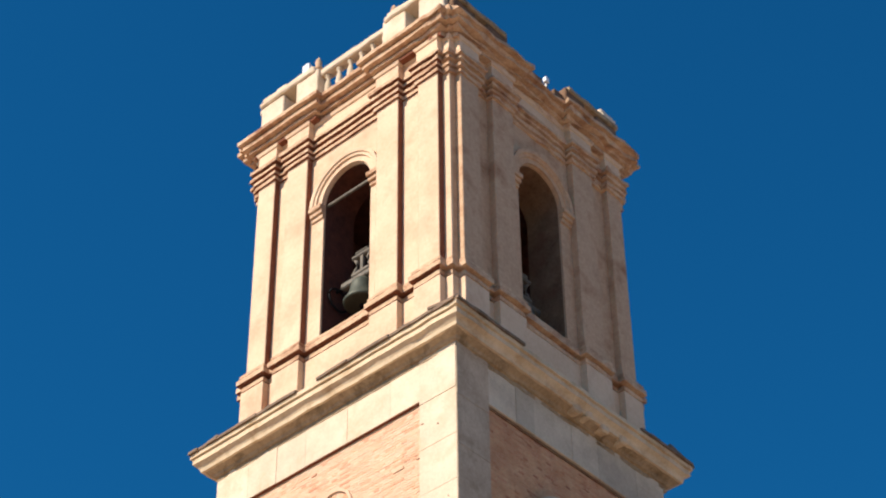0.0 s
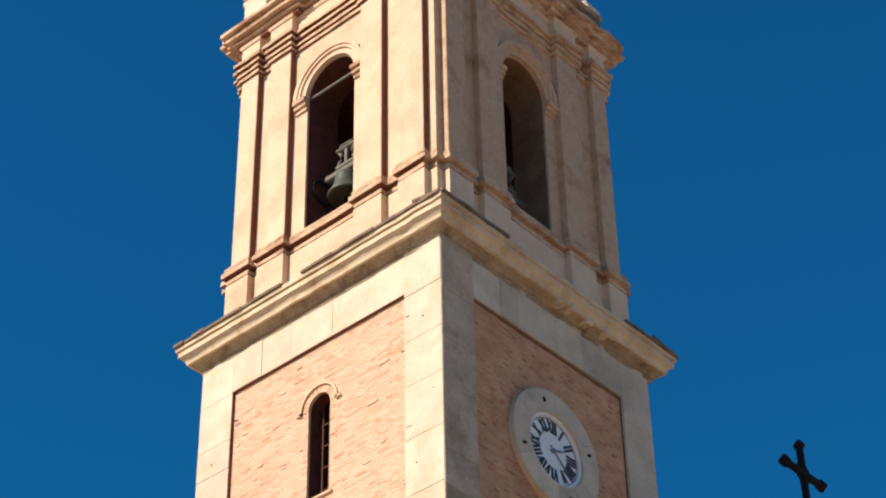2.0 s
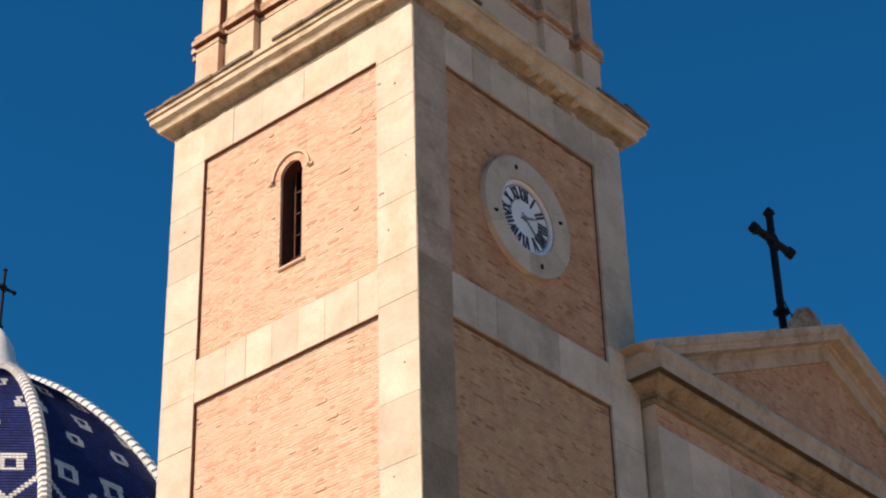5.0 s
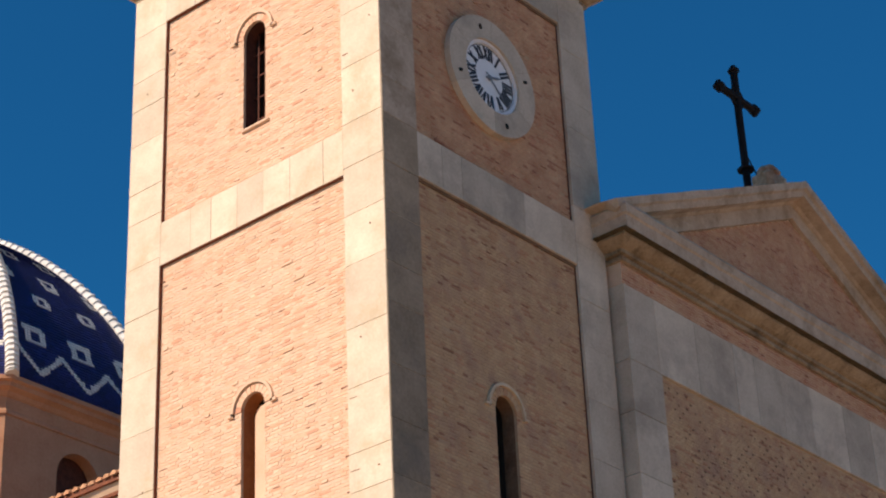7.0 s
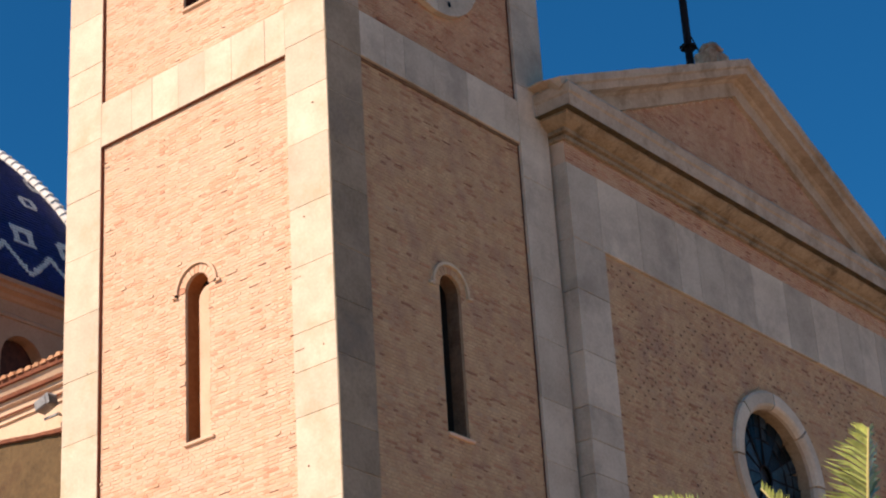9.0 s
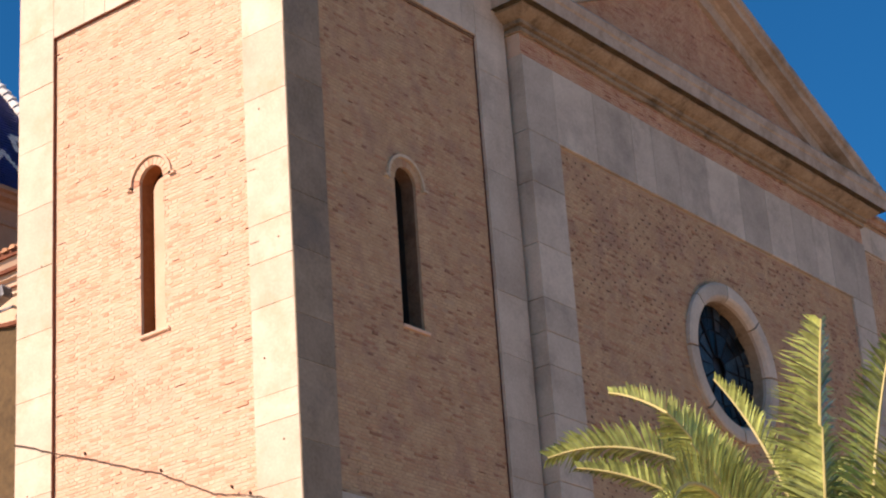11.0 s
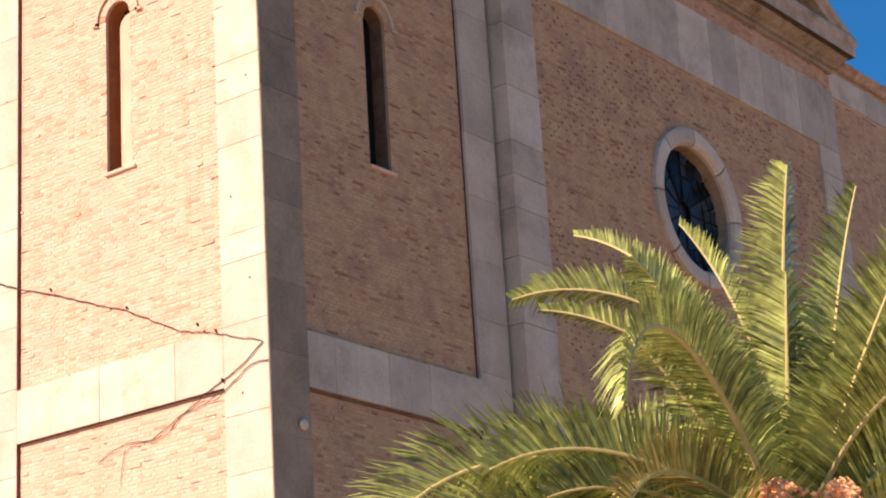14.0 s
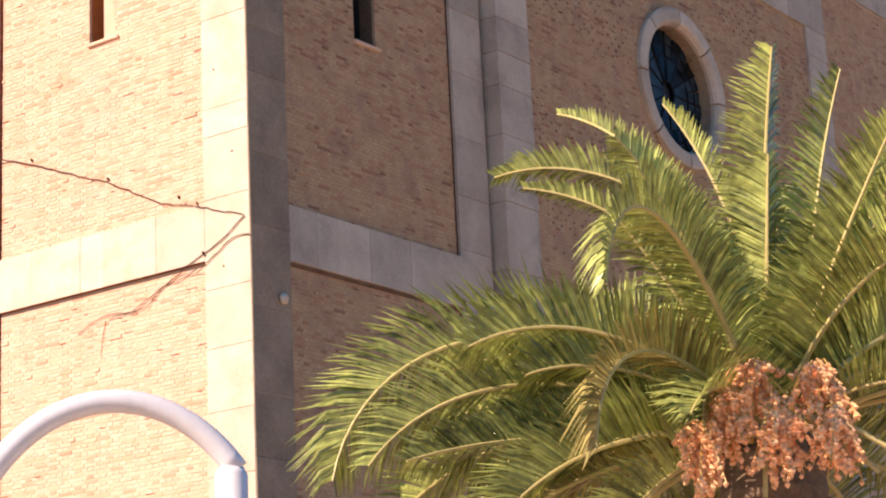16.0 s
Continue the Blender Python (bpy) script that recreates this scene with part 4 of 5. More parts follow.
for a, b in ((U0, UP0), (UP1, U1)):
    z = 0.0
    while z < BZ0 - 0.01:
        h = rng.choice((0.5, 0.6, 0.7, 0.85, 1.0, 1.15))
        if BZ0 - z - h < 0.4:
            h = BZ0 - z
        bm = bmesh.new()
        box(bm, a, b, rng.uniform(-0.006, 0.004), 0.75, z + 0.004, z + h - 0.004, 0.008)
        part("pilaster_stone", bm, STONE_GREY_SHADE, front, "", FF)
        z += h
u = U0
while u < U1 - 0.01:
    w = rng.choice((0.7, 0.9, 1.05, 1.25))
    if U1 - u - w < 0.5:
        w = U1 - u
    bm = bmesh.new()
    box(bm, u + 0.003, u + w - 0.003, rng.uniform(-0.006, 0.002), 0.75, BZ0 + 0.003, BZ1, 0.007)
    part("band_stone", bm, STONE_GREY_SHADE, front, "", FF)
    u += w
bm = bmesh.new()
box(bm, U0, U1, 0.03, 0.8, BZ1, 20.2)
fz = part("frieze", bm, MORTAR, front, "brick frieze under the cornice", FF)
brick_panel(fz, FF, U0, U1, BZ1, 19.54, 0.03, [], BRICK_RUST, None, 78, "weathered bricks")


def straight_mould(bm, profile, u0, u1, m=Matrix(), ret=True):
    """A moulding along local x: profile of (out, z), with returned ends at u0 and u1."""
    A = [bm.verts.new(m @ Vector((u0 - (o if ret else 0), -o, z))) for o, z in profile]
    B = [bm.verts.new(m @ Vector((u1 + (o if ret else 0), -o, z))) for o, z in profile]
    for j in range(len(profile) - 1):
        bm.faces.new((A[j], B[j], B[j + 1], A[j + 1]))
    if ret:
        for R, u in ((A, u0), (B, u1)):
            back = [bm.verts.new(m @ Vector((u - (o if R is A else -o), 0.6, z))) for o, z in profile]
            for j in range(len(profile) - 1):
                bm.faces.new((R[j], R[j + 1], back[j + 1], back[j]))
    return bm


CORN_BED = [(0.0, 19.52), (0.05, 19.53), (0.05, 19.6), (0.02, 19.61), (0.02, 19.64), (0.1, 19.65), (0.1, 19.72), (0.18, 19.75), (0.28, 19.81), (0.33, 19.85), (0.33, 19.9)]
# ochre and moss stain, with the overhang's shade mixed into the same colour
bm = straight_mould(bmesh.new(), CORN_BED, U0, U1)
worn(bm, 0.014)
part("cornice_bed", bm, BED, front, "mossy ochre-stained cornice underside, with shade in its colour", FF)
# soffit coloured nearly black to stand for the shade under the fascia
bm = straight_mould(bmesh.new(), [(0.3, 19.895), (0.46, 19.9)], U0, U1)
part("soffit", bm, MOSSY_SHADE, front, "mossy soffit of the cornice, darkened with painted shade", FF)
CORN = [(0.38, 19.905), (0.46, 19.91), (0.47, 20.14), (0.5, 20.17), (0.52, 20.32), (0.47, 20.4), (0.0, 20.46), (-0.5, 20.46)]
bm = straight_mould(bmesh.new(), CORN, U0 + 0.05, U1)
worn(bm, 0.008)
part("cornice", bm, MOULD_GREY, front, "stone cornice stained green and ochre beneath", FF)
# pediment: brick tympanum, stone border, raking cornices
APEX, RISE = 23.3, math.atan2(3.25, HALF + 0.5)
bm = bmesh.new()
tri = [(U0 - 0.1, 20.2), (U1 + 0.1, 20.2), (YC, 20.2 + (HALF + 0.1) * math.tan(RISE))]
f = [bm.verts.new((a, 0.1, b)) for a, b in tri]
g = [bm.verts.new((a, 0.8, b)) for a, b in tri]
bm.faces.new(f), bm.faces.new(g[::-1])
for j in range(3):
    bm.faces.new((f[j], f[(j + 1) % 3], g[(j + 1) % 3], g[j]))
ty = part("tympanum", bm, MORTAR, front, "brick pediment field", FF)


def tymp_cut(z):
    w = (20.2 + (HALF - 0.43) * math.tan(RISE) - z) / math.tan(RISE)
    return w


rects = [r_ for r_ in brick_rows(U0 + 0.3, U1 - 0.3, 20.32, 23.05, [], rng) if abs((r_[0] + r_[1]) / 2 - YC) < tymp_cut(r_[3])]
V, Fc = [], []
for a, b, c, d, header in rects:
    t, k = rng.uniform(0.003, 0.009), len(V)
    V += [(a, 0.104, c), (b, 0.104, c), (b, 0.104, d), (a, 0.104, d), (a, 0.1 - t, c), (b, 0.1 - t, c), (b, 0.1 - t, d), (a, 0.1 - t, d)]
    Fc += [(k + 4, k + 5, k + 6, k + 7), (k, k + 1, k + 5, k + 4), (k + 1, k + 2, k + 6, k + 5), (k + 2, k + 3, k + 7, k + 6), (k + 3, k, k + 4, k + 7)]
me = bpy.data.meshes.new("brickwork")
me.from_pydata(V, [], Fc)
me.materials.append(BRICK_RUST)
tagged(link("brickwork", me, ty, FF, "weathered bricks"), kind="stuff")
for s in (-1, 1):
    # each raking side runs from the eave to the ridge
    L = (HALF + 0.5) / math.cos(RISE)
    m = FF @ Matrix.Translation((YC + s * (HALF + 0.5), 0, 20.2)) @ (Matrix.Rotation(-RISE, 4, "Y") if s < 0 else Matrix.Rotation(math.pi, 4, "Z") @ Matrix.Rotation(-RISE, 4, "Y") @ Matrix.Diagonal((1, -1, 1, 1)))
    bm = bmesh.new()
    prof = [(-0.1, -0.42), (0.0, -0.41), (0.02, -0.13), (0.06, -0.12), (0.1, -0.08), (0.34, -0.07), (0.36, 0.05), (0.42, 0.08), (0.44, 0.22), (0.0, 0.28), (-0.7, 0.28)]
    A = [bm.verts.new((max(0.0, -z / math.tan(RISE)), -o, z)) for o, z in prof]
    B = [bm.verts.new((L + z * math.tan(RISE), -o, z)) for o, z in prof]
    for j in range(len(prof) - 1):
        bm.faces.new((A[j], B[j], B[j + 1], A[j + 1]))
    bm.faces.new(A)
    worn(bm, 0.014)
    part("raking_cornice", bm, MOULD_GREY, front, "sloping stone pediment cornice", m)
# roof behind the pediment
bm = bmesh.new()
for s in (-1, 1):
    quad(bm, (-0.4, YC, APEX + 0.35), (-0.4, YC + s * (HALF + 0.4), 20.35), (-5, YC + s * (HALF + 0.4), 20.35), (-5, YC, APEX + 0.35))
part("roof", bm, TILE_ROOF, front, "tiled nave roof")

# round window
ocu = thing("round_window", (XF, OC[0], OC[1] - 1.5), "round window with dark stained glass in a grey stone ring", "window")
OM = FF @ Matrix.Translation((OC[0], 0, OC[1]))
for k in range(8):
    bm = bmesh.new()
    n, a0, a1 = 6, math.pi * 2 * (k + 0.02) / 8, math.pi * 2 * (k + 0.985) / 8
    A = [a0 + (a1 - a0) * j / n for j in range(n + 1)]
    prof = [(1.585, 0.08), (1.585, -0.03), (1.53, -0.05), (1.34, -0.05), (1.29, -0.02), (1.245, 0.05), (1.245, 0.12)]
    rr = [[bm.verts.new((r * math.cos(a), y, r * math.sin(a))) for r, y in prof] for a in A]
    for P, Q in zip(rr, rr[1:]):
        for j in range(len(prof) - 1):
            bm.faces.new((P[j], P[j + 1], Q[j + 1], Q[j]))
    bm.faces.new(rr[0]), bm.faces.new(rr[-1][::-1])
    part("ring_stone", bm, STONE_GREY_SHADE, ocu, "", OM)
bm = disc(bmesh.new(), 1.3, 0.118, 0.43, 40, 1.246)
part("reveal", bm, BED, ocu, "ochre-stained reveal of the round window", OM)
for k in range(12):
    a0, a1 = 2 * math.pi * k / 12, 2 * math.pi * (k + 1) / 12
    for r0, r1, rows_ in ((0.24, 0.74, 1), (0.76, 1.235, 2)):
        for q in range(rows_):
            p0, p1 = a0 + (a1 - a0) * q / rows_ + 0.02, a0 + (a1 - a0) * (q + 1) / rows_ - 0.02
            bm = bmesh.new()
            n = 3
            pts = [(r0 * math.cos(p0), r0 * math.sin(p0))] + [(r1 * math.cos(p0 + (p1 - p0) * j / n), r1 * math.sin(p0 + (p1 - p0) * j / n)) for j in range(n + 1)] + [(r0 * math.cos(p1), r0 * math.sin(p1))]
            f = [bm.verts.new((a, 0.34 + 0.018 * math.sin(k * 5 + q * 3 + j), b)) for j, (a, b) in enumerate(pts)]
            bm.faces.new(f)
            g = [bm.verts.new((v.co.x, v.co.y + 0.012, v.co.z)) for v in f]
            bm.faces.new(g[::-1])
            part("pane", bm, GLASS, ocu, "", OM)
bm = bmesh.new()
for k in range(12):
    a = 2 * math.pi * k / 12
    tube(bm, [(0.22 * math.cos(a), 0.34, 0.22 * math.sin(a)), (1.24 * math.cos(a), 0.34, 1.24 * math.sin(a))], 0.022, 5)
for r in (0.22, 0.75, 1.0):
    tube(bm, [(r * math.cos(2 * math.pi * k / 32), 0.34, r * math.sin(2 * math.pi * k / 32)) for k in range(33)], 0.018, 5)
part("glazing_bars", bm, IRON, ocu, "dark lead tracery", OM)
bm = disc(bmesh.new(), 1.255, 0.42, 0.47, 32)
part("window_back", bm, BLACK, ocu, "", OM)

# cross on the pediment
CX, CZ = -0.45, 24.3
CY = YC - 0.36
cross = thing("iron_cross", (CX, CY, CZ), "tall black wrought iron cross on a stone block", "cross")


def iron_cross(parent, x, y, z, h, arm, t, share=0.72, ring=0.25):
    bm = bmesh.new()
    tube(bm, [(x, y, z), (x, y, z + h)], t, 8)
    part("upright", bm, IRON, parent)
    for s in (-1, 1):
        bm = bmesh.new()
        tube(bm, [(x, y, z + h * share), (x, y + s * arm, z + h * share)], t, 8)
        lathe(bm, [(t * 0.5, -t * 1.7), (t * 1.7, 0), (t * 0.5, t * 1.7)], 8, Matrix.Translation((x, y + s * arm, z + h * share)))
        part("arm", bm, IRON, parent)
    bm = bmesh.new()
    lathe(bm, [(t * 0.5, -t * 1.6), (t * 1.6, 0), (t * 0.5, t * 1.6)], 8, Matrix.Translation((x, y, z + h)))
    part("knob", bm, IRON, parent)
    bm = bmesh.new()
    lathe(bm, [(t * 0.9, -0.02), (t * 2.2, -0.02), (t * 2.2, 0.02), (t * 0.9, 0.02)], 8, Matrix.Translation((x, y, z + ring)))
    part("collar", bm, IRON, parent)
    bm = bmesh.new()
    n = 20
    tube(bm, [(x, y + 2.6 * t * math.cos(2 * math.pi * k / n), z + h * share + 2.6 * t * math.sin(2 * math.pi * k / n)) for k in range(n + 1)], t * 0.45, 5)
    part("ring", bm, IRON, parent)


iron_cross(cross, CX, CY, CZ - 0.85, 3.32, 0.67, 0.085, 0.79, 0.85)
bm = bmesh.new()
for s in (-1, 1):
    tube(bm, [(CX, CY, CZ + 0.5), (CX + 0.1, CY + s * 0.3, CZ - 0.1), (CX + 0.1, CY + s * 0.5, CZ - 0.3)], 0.016, 5)
part("stay", bm, IRON, cross, "thin wire stays")
blk = thing("cross_pedestal", (0.0, YC, 23.3), "weathered stone block on the pediment ridge", "pedestal")
bm = bmesh.new()
box(bm, -0.35, 0.2, YC - 0.48, YC + 0.2, 23.3, 24.05, 0.08)
box(bm, -0.3, 0.15, YC - 0.36, YC + 0.14, 24.0, 24.3, 0.12)
worn(bm, 0.06, 0.12)
part("block", bm, TERRA, blk)

# ---- lower wing beyond the front ----
wing = thing("side_wing", (-0.5, 22, 0), "lower brick wing with a stone band and tiled edge", "church wing")
FWG = Matrix.Rotation(radians(90), 4, "Z")
bm = bmesh.new()
box(bm, U1 + 0.0, 30, 0.05, 0.8, 0, 20.0)
wp = part("brick_panel", bm, MORTAR, wing, "", FWG)
brick_panel(wp, FWG, U1, 24.0, 15.0, 19.24, 0.05, [], BRICK_DUN_SHADE, None, 90, "weathered reddish bricks")
brick_panel(wp, FWG, U1, 24.0, 19.86, 20.02, 0.05, [], BRICK_DUN_SHADE, None, 91, "weathered reddish bricks")
u = U1
while u < 28:
    w = rng.choice((0.8, 1.0, 1.3))
    bm = bmesh.new()
    box(bm, u + 0.003, u + w - 0.003, 0.0, 0.6, 19.24, 19.86, 0.007)
    part("band_stone", bm, STONE_GREY_SHADE, wing, "", FWG)
    u += w
bm = straight_mould(bmesh.new(), [(0.0, 19.98), (0.06, 20.0), (0.08, 20.08), (0.14, 20.12), (0.14, 20.2), (-0.6, 20.35)], U1, 30, Matrix(), False)
worn(bm, 0.015)
part("eave", bm, TERRA, wing, "tiled eave", FWG)

# ---- nave side, dome ----
nave = thing("nave_side", (-20, 4, 0), "cream rendered nave side wall with moulded cornice and tiled eave", "church nave")
NY = 3.0
bm = bmesh.new()
box(bm, -42, -5.9, NY, NY + 0.8, 0, 17.3)
part("wall", bm, PLASTER, nave, "sunlit cream rendered wall")
bm = bmesh.new()
straight_mould(bm, [(0.0, 16.62), (0.05, 16.64), (0.05, 16.72), (0.1, 16.75), (0.12, 16.86), (0.2, 16.9), (0.2, 16.98), (0.26, 17.02), (0.34, 17.15), (0.35, 17.24), (0.4, 17.27), (-0.3, 17.4)], -42, -5.9, Matrix.Translation((0, NY, 0)), False)
worn(bm, 0.012)
part("cornice", bm, PLASTER, nave, "moulded cornice")
bm = bmesh.new()
quad(bm, (-42, NY - 0.3, 17.38), (-5.9, NY - 0.3, 17.38), (-5.9, 9, 18.6), (-42, 9, 18.6))
part("roof", bm, TILE_ROOF, nave)
bm = bmesh.new()
n = 8
A = [bm.verts.new((0.085 * math.cos(math.pi * k / n), 0, 0.085 * math.sin(math.pi * k / n))) for k in range(n + 1)]
B = [bm.verts.new((0.07 * math.cos(math.pi * k / n), 1.2, 0.38 + 0.07 * math.sin(math.pi * k / n))) for k in range(n + 1)]
for k in range(n):
    bm.faces.new((A[k], A[k + 1], B[k + 1], B[k]))
bm.faces.new(A)
ROOFTILE = mesh_of("eave_tile", bm, TILE_ROOF)
# strips laid over the cornice to paint its band shadows
bm = bmesh.new()
box(bm, -42, -5.9, NY - 0.415, NY + 0.2, 17.2, 17.31)
box(bm, -42, -5.9, NY - 0.285, NY + 0.1, 16.985, 17.075)
box(bm, -42, -5.9, NY - 0.11, NY + 0.1, 16.74, 16.77)
part("eave_shade", bm, HOLLOW, nave, "dark red strips painting the shade under the eave")
for k in range(60):
    link("eave_tile", ROOFTILE, nave, Matrix.Translation((-6.0 - 0.22 * k, NY - 0.46 + 0.02 * math.sin(k * 7.1), 17.3)))

low = thing("lower_annex", (-12, 2, 0), "low annex of dark mossy stone with a sloping tiled verge", "annex")
TOP = [(-30.0, 15.3), (-9.5, 15.3), (-6.02, 14.83)]
bm = bmesh.new()
outline = TOP + [(-6.02, 0.0), (-30.0, 0.0)]
near_side = [bm.verts.new((x, 1.35, z)) for x, z in outline]
far_side = [bm.verts.new((x, NY - 0.01, z)) for x, z in outline]
bm.faces.new(near_side), bm.faces.new(far_side[::-1])
for k in range(5):
    bm.faces.new((near_side[k], near_side[(k + 1) % 5], far_side[(k + 1) % 5], far_side[k]))
part("wall", bm, ANNEX, low, "dark brown mossy stone wall")
bm = bmesh.new()
for (xa, za), (xb, zb) in zip(TOP, TOP[1:]):
    V8 = [bm.verts.new(p) for y in (1.27, NY - 0.01) for p in ((xa, y, za), (xb, y, zb), (xb, y, zb + 0.07), (xa, y, za + 0.07))]
    bm.faces.new(V8[:4]), bm.faces.new(V8[4:][::-1])
    for k in range(4):
        bm.faces.new((V8[k], V8[(k + 1) % 4], V8[4 + (k + 1) % 4], V8[4 + k]))
worn(bm, 0.02)
part("verge", bm, HOLLOW, low, "thin dark red tile verge")
fl = thing("floodlight", (-9.3, NY - 0.4, 16.2), "grey floodlight on a wall bracket", "floodlight")
bm = bmesh.new()
box(bm, -0.17, 0.17, -0.13, 0.13, -0.1, 0.14, 0.03)
part("housing", bm, FLOOD_GREY, fl, "", Matrix.Translation((-9.42, NY - 0.45, 16.42)) @ Matrix.Rotation(radians(-15), 4, "Y"))
bm = bmesh.new()
for k in range(5):
    box(bm, 0.17, 0.24, -0.12 + k * 0.05, -0.1 + k * 0.05, -0.09, 0.13)
part("cooling_fins", bm, FLOOD_GREY, fl, "", Matrix.Translation((-9.42, NY - 0.45, 16.42)) @ Matrix.Rotation(radians(-15), 4, "Y"))
bm = bmesh.new()
box(bm, -9.5, -9.1, NY - 0.4, NY - 0.36, 16.17, 16.21)
box(bm, -9.15, -9.11, NY - 0.4, NY + 0.01, 16.17, 16.21)
part("bracket", bm, FLOOD_GREY, fl)

DX, DY, DR, DZ, DH = -27.9, 12.3, 6.9, 26.0, 7.6
dome = thing("church_dome", (DX, DY, 20), "eight-sided dome of cobalt glazed tiles with white ribs", "dome")


def oct_pt(k, r, z):
    a = radians(-22.5 + 45 * k)
    return Vector((DX + r * math.cos(a), DY + r * math.sin(a), z))


def dome_r(t):
    """Radius at t = 0 (eave) to 1 (lantern)."""
    return DR * math.cos(t * math.pi / 2 * 0.93) ** 1.333


def dome_z(t):
    return DZ + DH * math.sin(t * math.pi / 2 * 0.93) ** 1.333


for k in range(8):
    seen = k in (0, 7)
    # drum side
    p, q = oct_pt(k, DR - 0.35, 0), oct_pt(k + 1, DR - 0.35, 0)
    d = (q - p)
    ln = d.length
    m = Matrix.Translation((p.x, p.y, 0)) @ Matrix.Rotation(math.atan2(d.y, d.x), 4, "Z")
    bm = bmesh.new()
    holed_wall(bm, 0, ln, 15, DZ, ln / 2, 0.72, 21.4, 23.95, 0, 0.5)
    part("drum_wall", bm, DRUM, dome, "rendered drum wall with arched window", m)
    bm = bmesh.new()
    box(bm, ln / 2 - 0.8, ln / 2 + 0.8, 0.4, 0.48, 21.3, 24.8)
    part("drum_window", bm, RED_BRICK_SHADE, dome, "dark arched window", m)
    bm = straight_mould(bmesh.new(), [(-0.05, 25.05), (0.05, 25.07), (0.05, 25.16), (0.012, 25.2), (0.012, 25.55), (0.06, 25.58), (0.12, 25.68), (0.28, 25.75), (0.3, 25.86), (0.4, 25.9), (0.4, 26.02), (-0.2, 26.1)], 0, ln, Matrix(), False)
    for v in bm.verts:
        v.co.x += (v.co.y * -0.4142) * (1 if v.co.x > ln / 2 else -1)
    part("drum_cornice", bm, DRUM, dome, "", m)
    # courses of glazed tiles, stepped like shingles, white ones in the pattern
    V, Fc = {0: [], 1: []}, {0: [], 1: []}
    NR = 88
    for i in range(NR):
        t0, t1 = i / NR, (i + 1) / NR
        a0, b0, a1, b1 = oct_pt(k, dome_r(t0), dome_z(t0)), oct_pt(k + 1, dome_r(t0), dome_z(t0)), oct_pt(k, dome_r(t1), dome_z(t1)), oct_pt(k + 1, dome_r(t1), dome_z(t1))
        width = (b0 - a0).length
        nc = max(2, int(width / 0.1))
        nrm = Vector((math.cos(radians(45 * k)), math.sin(radians(45 * k)), 0.5)).normalized()
        for j in range(nc):
            f0, f1 = j / nc, (j + 0.94) / nc
            u, w_ = ((j + 0.5) / nc - 0.5) * width, dome_z(t0) - DZ
            # pattern in metres: u across, w_ up the slope
            s_ = t0 * 9.6
            white = False
            # stepped zigzag band
            zz = abs((u / 1.62) % 1.0 - 0.5) * 2
            if s_ < 2.6 and abs(s_ - (0.68 + (1 - zz) * 0.95)) < 0.13:
                white = True
            for r_, cs, off in ((2.12, 1.62, 0.0), (3.65, 1.62, 0.81), (4.7, 1.62, 0.0), (6.0, 1.3, 0.65)):
                lu, lv = ((u + off + cs / 2) % cs) - cs / 2, s_ - r_
                e = max(abs(lu), abs(lv))
                sz = 0.36 if r_ < 3 else 0.26
                if sz * 0.45 < e < sz and abs(u) < width / 2 - 0.25:
                    white = True
            c = 1 if white else 0
            lo = 0.028
            n0 = len(V[c])
            P = [a0.lerp(b0, f0) + nrm * lo, a0.lerp(b0, f1) + nrm * lo, a1.lerp(b1, f1) + nrm * 0.002, a1.lerp(b1, f0) + nrm * 0.002, a0.lerp(b0, f0) - nrm * 0.01, a0.lerp(b0, f1) - nrm * 0.01]
            V[c] += [tuple(x_) for x_ in P]
            Fc[c] += [(n0, n0 + 1, n0 + 2, n0 + 3), (n0 + 4, n0 + 5, n0 + 1, n0)]
    for c, mt, lb in ((0, BLUE_TILE, "cobalt glazed tiles"), (1, WHITE_TILE, "white glazed tiles in squares and zigzag")):
        me = bpy.data.meshes.new("dome_tiles")
        me.from_pydata(V[c], [], Fc[c])
        me.materials.append(mt)
        tagged(link("dome_tiles", me, dome, None, lb), kind="stuff")
    bm = bmesh.new()
    NS = 20
    for i in range(NS):
        quad(bm, oct_pt(k, dome_r(i / NS) - 0.05, dome_z(i / NS)), oct_pt(k + 1, dome_r(i / NS) - 0.05, dome_z(i / NS)), oct_pt(k + 1, dome_r((i + 1) / NS) - 0.05, dome_z((i + 1) / NS)), oct_pt(k, dome_r((i + 1) / NS) - 0.05, dome_z((i + 1) / NS)))
    part("dome_shell", bm, BLUE_TILE, dome)
    # rib of overlapping white tiles
    bm = bmesh.new()
    for i in range(44):
        t0, t1 = i / 44, (i + 1.15) / 44
        p0, p1 = oct_pt(k, dome_r(t0) + 0.04, dome_z(t0)), oct_pt(k, dome_r(min(t1, 1)) + 0.0, dome_z(min(t1, 1)))
        tube(bm, [p0, p1], 0.2, 8, 0.8)
    part("rib", bm, WHITE_TILE, dome, "white tiled rib")
bm = bmesh.new()
lathe(bm, [(1.1, 33.2), (1.15, 33.5), (0.8, 33.6), (0.75, 33.9), (0.62, 34.1), (0.5, 34.6), (0.3, 34.95), (0.08, 35.25)], 16, Matrix.Translation((DX, DY, 0)))
part("lantern", bm, WHITE_TILE, dome, "pale stone pinnacle", None, True)
dc = thing("dome_cross", (DX, DY, 35.2), "slender dark iron cross on the dome pinnacle", "cross")
iron_cross(dc, DX, DY, 35.1, 2.3, 0.42, 0.05)

# ---- dry creeper and cable on the sunlit wall ----
creeper = thing("dry_creeper", (-1, -0.05, 8), "leafless dry creeper stems clinging to the sunlit wall", "creeper")


